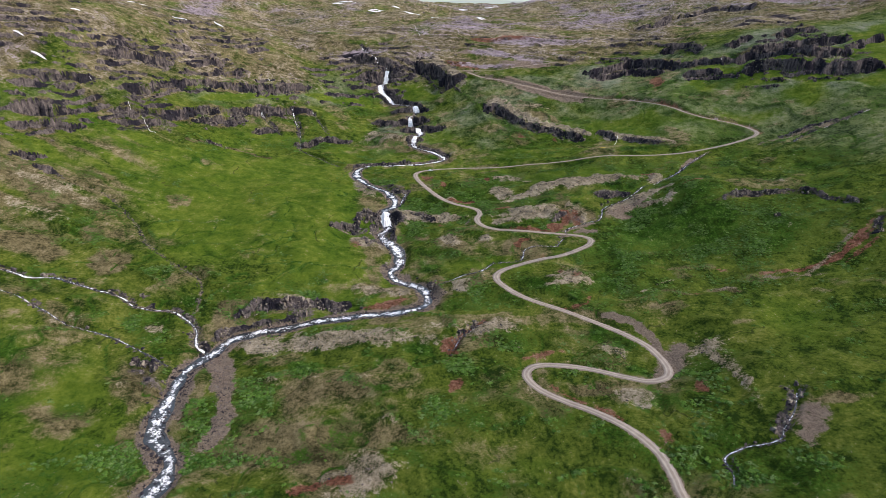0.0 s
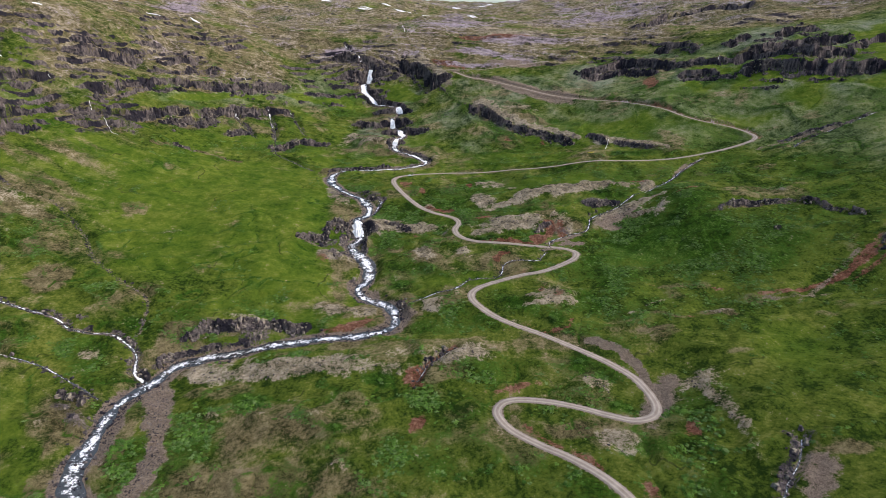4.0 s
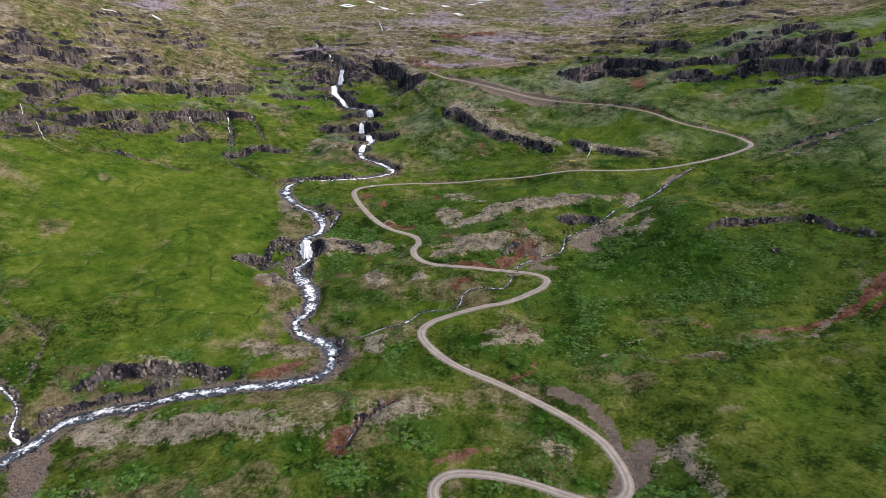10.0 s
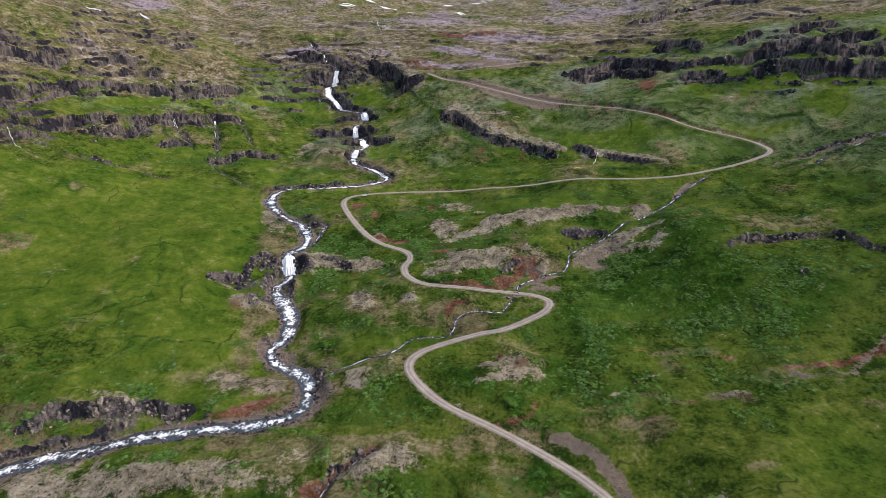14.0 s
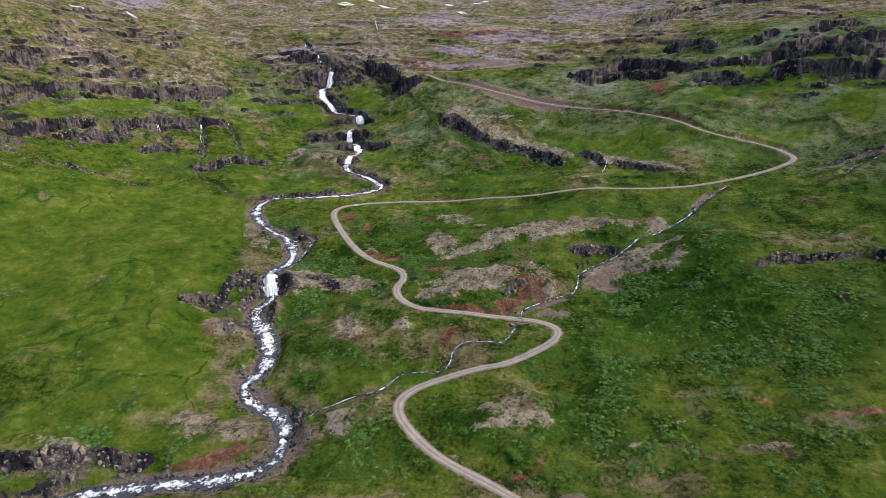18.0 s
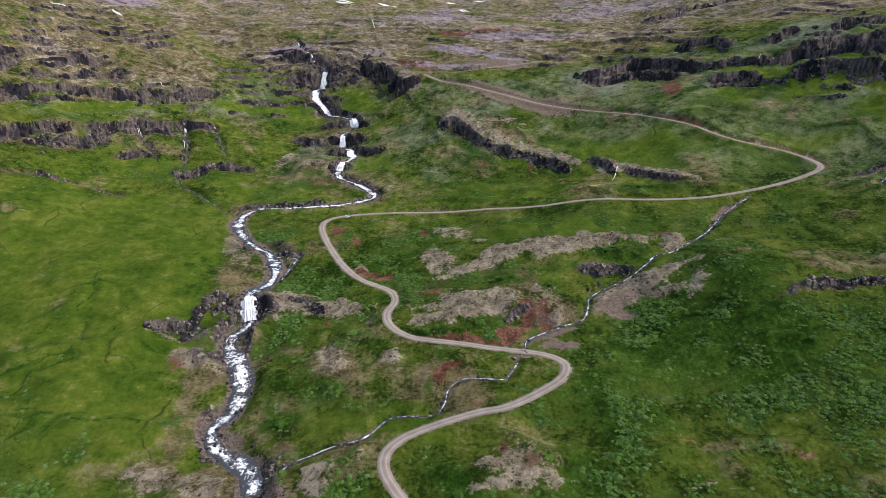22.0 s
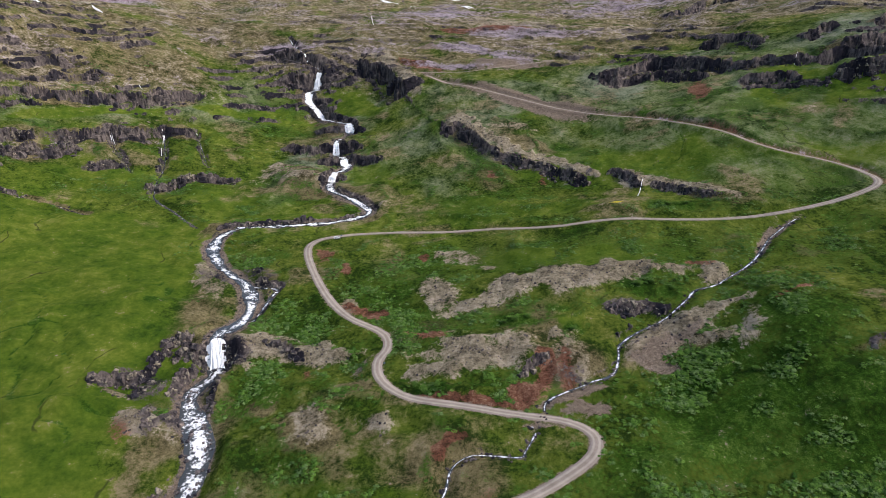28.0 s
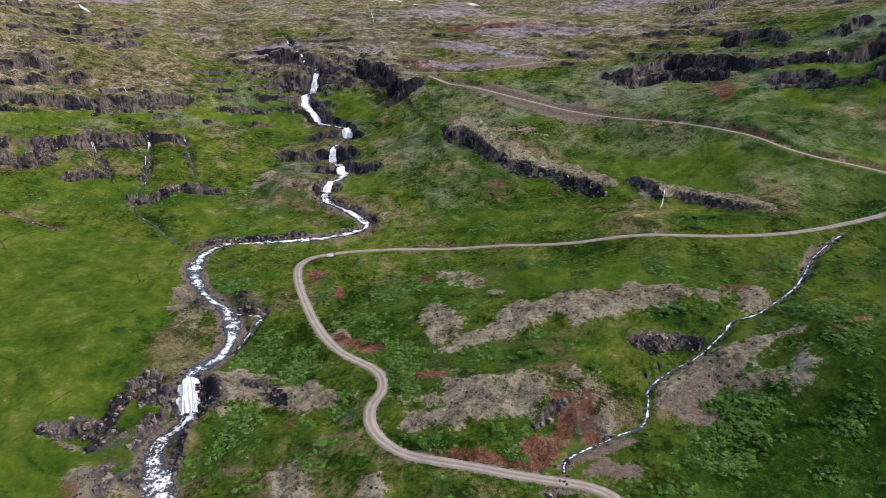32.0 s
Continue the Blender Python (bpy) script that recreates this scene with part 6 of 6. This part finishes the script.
# ---------------------------------------------------------------- snow
def snow_patch(x, y, ax, ay, bx, by):
    """An old snow patch on the high ground: an oval with two half axes in plan."""
    r, a = np.linspace(0.02, 1, 9)[:, None], np.linspace(0, 6.2832, 37)[None, :]
    edge = 0.75 + 0.3 * ripple(np.cos(a) * 3 + x, np.sin(a) * 3 + y, 2.0, 3, 31)
    u, v = r * edge * np.cos(a), r * edge * np.sin(a)
    px, py = x + u * ax + v * bx, y + u * ay + v * by
    pz = level(px.ravel(), py.ravel()).reshape(px.shape) + 1.3 * (1 - r**4) - 0.3
    me = np.stack([px - x, py - y, pz - pz[0, 0]], -1).reshape(-1, 3)
    ob = sheet("snow_patch", me, 9, 37, SNOW)
    ob.location = (x, y, float(pz[0, 0]))
    tagged(ob, "patch of old white snow on the high slope", "snow", "snow patches")


snow_patch(-316, 1481, 19.1, -6.4, 0.5, -6.6)
snow_patch(-217, 1415, 22.7, -7.6, 0.5, -6.3)
snow_patch(-126, 1425, 18.2, -6.1, 0.5, -6.3)
snow_patch(35, 1303, 13.6, -4.5, 0.5, -5.8)
snow_patch(112, 1998, 28.0, -9.3, 0.5, -8.6)
snow_patch(20, 1897, 20.7, -6.9, 0.5, -8.2)
snow_patch(-169, 1486, 14.2, -4.7, 0.5, -6.6)
snow_patch(-465, 489, 11.1, -1.2, 0.4, -1.5)
snow_patch(-470, 579, 5.9, 3.6, 0.4, -0.9)
snow_patch(-471, 726, 13.2, 9.2, 1.0, -2.3)
snow_patch(-420, 743, 21.1, -10.1, 1.0, -3.1)
snow_patch(-388, 801, 13.5, -9.4, 0.7, -2.7)
snow_patch(-215, 1432, 21.8, 6.9, 0.3, -3.2)
snow_patch(-124, 1434, 31.2, -8.8, 0.1, -4.5)
snow_patch(36, 1316, 18.6, -13.0, -0.2, -3.4)
snow_patch(115, 2059, 45.8, -32.0, -0.8, -10.6)
snow_patch(-67, 1378, 13.6, -0.5, 0.0, -1.9)
snow_patch(-288, 1505, 41.0, 21.2, 0.9, -6.4)
snow_patch(-492, 506, 8.3, -1.7, 0.3, -1.1)


# ---------------------------------------------------------------- small things beside the road
def plain(name, colour, rough=0.5, spec=0.4, metal=0.0, wear=0.15):
    n = Nodes(name)
    grime = n.math("MULTIPLY", n.step(n.noise(3.0, 4), 0.45, 0.75), wear)
    return n.done(n.mix(grime, colour, (0.12, 0.1, 0.08)), rough, spec, metal)


PAINT, GLASS, RUBBER, STEEL = plain("silver_paint", (0.55, 0.56, 0.58), 0.3, 0.5), plain("dark_glass", (0.02, 0.025, 0.03), 0.08, 0.6, 0.0, 0.05), plain("tyre_rubber", (0.02, 0.02, 0.02), 0.85), plain("worn_steel", (0.3, 0.3, 0.31), 0.45, 0.5, 0.8)
WOOD, BOARD, AMBER = plain("weathered_wood", (0.11, 0.085, 0.06), 0.85), plain("sign_blue", (0.05, 0.09, 0.16), 0.5), plain("lamp_red", (0.35, 0.03, 0.02), 0.3)


def part(name, bm, material, parent, label=""):
    me = bpy.data.meshes.new(name)
    bm.to_mesh(me)
    bm.free()
    me.materials.append(material)
    ob = new(name, me)
    ob.parent = parent
    if label:
        tagged(ob, label)
    return ob


def block(x0, x1, y0, y1, z0, z1, taper=0.0, soft=0.04):
    """A box with bevelled edges whose top may be narrower."""
    bm = bmesh.new()
    m = Matrix.LocRotScale(((x0 + x1) / 2, (y0 + y1) / 2, (z0 + z1) / 2), None, (x1 - x0, y1 - y0, z1 - z0))
    bmesh.ops.create_cube(bm, size=1.0, matrix=m)
    for v in bm.verts:
        if v.co.z > (z0 + z1) / 2:
            v.co.x -= (v.co.x - (x0 + x1) / 2) * taper
            v.co.y -= (v.co.y - (y0 + y1) / 2) * taper * 0.6
    bmesh.ops.bevel(bm, geom=bm.edges[:], offset=soft, segments=2, affect="EDGES")
    return bm


def disc(radius, depth, place, axis="Y", sides=20):
    bm = bmesh.new()
    turn = Matrix.Rotation(radians(90), 4, "X") if axis == "Y" else Matrix.Rotation(radians(90), 4, "Y") if axis == "X" else Matrix.Identity(4)
    bmesh.ops.create_cone(bm, cap_ends=True, segments=sides, radius1=radius, radius2=radius, depth=depth, matrix=Matrix.Translation(place) @ turn)
    return bm


def parked_car(x, y, turn):
    car = new("car", None)
    car.matrix_basis = pose(x, y, float(level(x, y)) + 0.02, 0, 0, turn)
    tagged(car, "small silver car parked on the gravel beside the bend", "car")
    bm = bmesh.new()
    side = ((-2.0, 0.32), (-2.05, 0.75), (-1.9, 0.98), (-1.0, 1.05), (0.75, 1.04), (1.75, 0.92), (2.02, 0.72), (2.0, 0.34))
    rows = [[bm.verts.new((px, w * (0.86 if pz > 1 else 0.9), pz)) for px, pz in side] for w in (-1, 1)]
    for i in range(len(side)):
        j = (i + 1) % len(side)
        bm.faces.new((rows[0][i], rows[0][j], rows[1][j], rows[1][i]))
    bm.faces.new(rows[0])
    bm.faces.new(rows[1])
    bmesh.ops.recalc_face_normals(bm, faces=bm.faces[:])
    bmesh.ops.bevel(bm, geom=bm.edges[:], offset=0.07, segments=2, affect="EDGES")
    part("body", bm, PAINT, car)
    cabin = part("cabin", block(-1.85, 0.9, -0.76, 0.76, 1.0, 1.58, 0.24, 0.06), PAINT, car)
    part("windscreen", block(0.58, 0.78, -0.62, 0.62, 1.08, 1.48, 0.1, 0.02), GLASS, cabin)
    part("rear_window", block(-1.74, -1.56, -0.6, 0.6, 1.08, 1.46, 0.1, 0.02), GLASS, cabin)
    for s in (-1, 1):
        part("side_window", block(-1.35, 0.4, s * 0.7 - 0.04, s * 0.7 + 0.04, 1.1, 1.44, 0.08, 0.02), GLASS, cabin)
        part("headlight", block(1.86, 1.98, s * 0.62 - 0.16, s * 0.62 + 0.16, 0.66, 0.8, 0.0, 0.03), STEEL, car)
        part("tail_light", block(-2.06, -1.96, s * 0.7 - 0.1, s * 0.7 + 0.1, 0.75, 0.95, 0.0, 0.02), AMBER, car)
        for px in (-1.25, 1.28):
            wheel = part("wheel", disc(0.31, 0.2, (px, s * 0.82, 0.31)), RUBBER, car)
            part("rim", disc(0.19, 0.22, (px, s * 0.82, 0.31)), STEEL, wheel)


def road_sign(x, y, turn, tall, wide):
    sign = new("road_sign", None)
    sign.matrix_basis = pose(x, y, float(level(x, y)), 0, 0, turn)
    tagged(sign, "small dark sign board on a wooden post beside the road", "sign", "signs beside the road")
    part("post", disc(0.07, tall + 0.3, (0, 0, tall / 2 - 0.15), "Z", 10), WOOD, sign)
    part("board", block(-wide / 2, wide / 2, -0.09, -0.05, tall - wide * 0.75, tall + 0.05, 0.0, 0.01), BOARD, sign)


parked_car(-64.9, 452.3, 25)
road_sign(-62.6, 455.1, 15, 1.7, 0.9)
road_sign(-21.9, 324.3, 40, 1.2, 0.8)


def culvert(x, y, z, turn):
    pipe = new("culvert", None)
    pipe.matrix_basis = pose(x, y, z, 0, 0, turn)
    tagged(pipe, "corrugated steel culvert carrying the creek under the road", "culvert")
    bm = bmesh.new()
    rings = []
    for k in range(41):
        px = -5.0 + k * 0.25
        for_r = 0.75 + (0.04 if k % 2 else 0.0)
        rings.append([bm.verts.new((px, for_r * math.cos(a * 0.2618), for_r * math.sin(a * 0.2618))) for a in range(24)])
    for a, b in zip(rings, rings[1:]):
        for i in range(24):
            bm.faces.new((a[i], a[(i + 1) % 24], b[(i + 1) % 24], b[i]))
    part("pipe", bm, STEEL, pipe)
    for s in (-1, 1):
        part("headwall", block(s * 4.6 - 0.2, s * 4.6 + 0.2, -1.6, 1.6, -0.9, -0.76, 0, 0.04), WOOD, pipe)


culvert(37.7, 289.0, float(level(37.7, 289.0)) - 1.4, 75)

# A patch of yellow flowers below the ridge.
BLOOM = plain("yellow_petals", (0.62, 0.52, 0.03), 0.7, 0.2, 0.0, 0.0)
fx, fy = 111.1, 460.1
spots = np.stack([rng.normal(fx, 1.6, 260), rng.normal(fy, 1.0, 260), np.zeros(260)], -1)
spots[:, 2] = level(spots[:, 0], spots[:, 1]) + 0.05
scattered("flowers", clump_mesh(9, 10), spots, rng.uniform(0.15, 0.35, 260), BLOOM, "bright yellow wildflowers in the grass", "flowers")


# ---------------------------------------------------------------- larger bushes
BARK = plain("willow_bark", (0.09, 0.07, 0.05), 0.9)


def bush_parts(seed):
    """The meshes of a bush of radius 1: forked stems, and a crown of small leaves in uneven clumps."""
    r = random.Random(seed)
    stems = bmesh.new()
    tips = []
    for k in range(7):
        a, lean = 6.2832 * k / 7 + r.uniform(-0.3, 0.3), r.uniform(0.25, 0.75)
        at, way = Vector((0, 0, -0.05)), Vector((math.cos(a) * lean, math.sin(a) * lean, 0.8)).normalized()
        for j in range(3):
            to = at + way * r.uniform(0.22, 0.32)
            thick = 0.05 * (0.72**j)
            bmesh.ops.create_cone(stems, cap_ends=True, segments=5, radius1=thick, radius2=thick * 0.7, depth=(to - at).length, matrix=Matrix.Translation((at + to) / 2) @ (to - at).to_track_quat("Z", "Y").to_matrix().to_4x4())
            at, way = to, (way + Vector((r.uniform(-0.5, 0.5), r.uniform(-0.5, 0.5), r.uniform(-0.1, 0.3)))).normalized()
            tips.append(at)
    leaves = bmesh.new()
    for tip in tips:
        for k in range(26):
            c = tip + Vector((r.gauss(0, 0.17), r.gauss(0, 0.17), r.gauss(0.02, 0.09)))
            n = Vector((r.uniform(-0.7, 0.7), r.uniform(-0.7, 0.7), 1.0)).normalized()
            side = n.orthogonal().normalized()
            up = n.cross(side)
            w, turn = r.uniform(0.05, 0.09), r.uniform(0, 6.28)
            leaves.faces.new([leaves.verts.new(c + (side * math.cos(turn + q * 1.5708) + up * math.sin(turn + q * 1.5708)) * w * (1.5 if q % 2 else 0.8)) for q in range(4)])
    out = []
    for name, bm, mat in (("stems", stems, BARK), ("crown", leaves, GREEN)):
        me = bpy.data.meshes.new(name)
        bm.to_mesh(me)
        bm.free()
        me.materials.append(mat)
        if name == "crown":
            a = me.attributes.new("tint", "FLOAT", "POINT")
            a.data.foreach_set("value", np.array([r.uniform(0.2, 0.8) for k in range(len(me.vertices))], np.float32))
        out.append(me)
    return out


BUSHES = [bush_parts(k) for k in range(3)]


def bush(x, y, size):
    ob = new("willow_bush", None)
    ob.matrix_basis = pose(x, y, float(level(x, y)), 0, 0, (x * 37 + y * 11) % 360) @ Matrix.Diagonal((size, size, size * 0.8, 1))
    tagged(ob, "dense green willow bush growing on the slope", "bush", "bushes on the slopes")
    for me in BUSHES[int(abs(x) + abs(y)) % 3]:
        new(me.name.split(".")[0], me).parent = ob


bush(-4, 306, 3.2)
bush(-8, 309, 2.4)
bush(1, 307, 2.2)
bush(36, 347, 3.4)
bush(31, 346, 2.6)
bush(42, 348, 2.4)
bush(98, 367, 3.2)
bush(104, 368, 2.6)
bush(113, 364, 2.4)
bush(61, 338, 2.6)
bush(139, 450, 3)
bush(149, 448, 2.6)
bush(-62, 254, 3.2)
bush(-68, 258, 2.2)
bush(29, 197, 3.2)
bush(27, 200, 2.4)
bush(10, 210, 2.6)
bush(159, 271, 2.2)
bush(164, 254, 2.6)
bush(-129, 142, 2.6)
bush(-123, 143, 2)
bush(36, 161, 2.4)
bush(-67, 152, 2.2)
bush(45, 128, 2.2)
bush(-84, 118, 2)
bush(137, 306, 2.8)
bush(125, 303, 2.6)
bush(111, 316, 2.4)
bush(-51, 350, 2.2)
bush(-48, 390, 1.6)
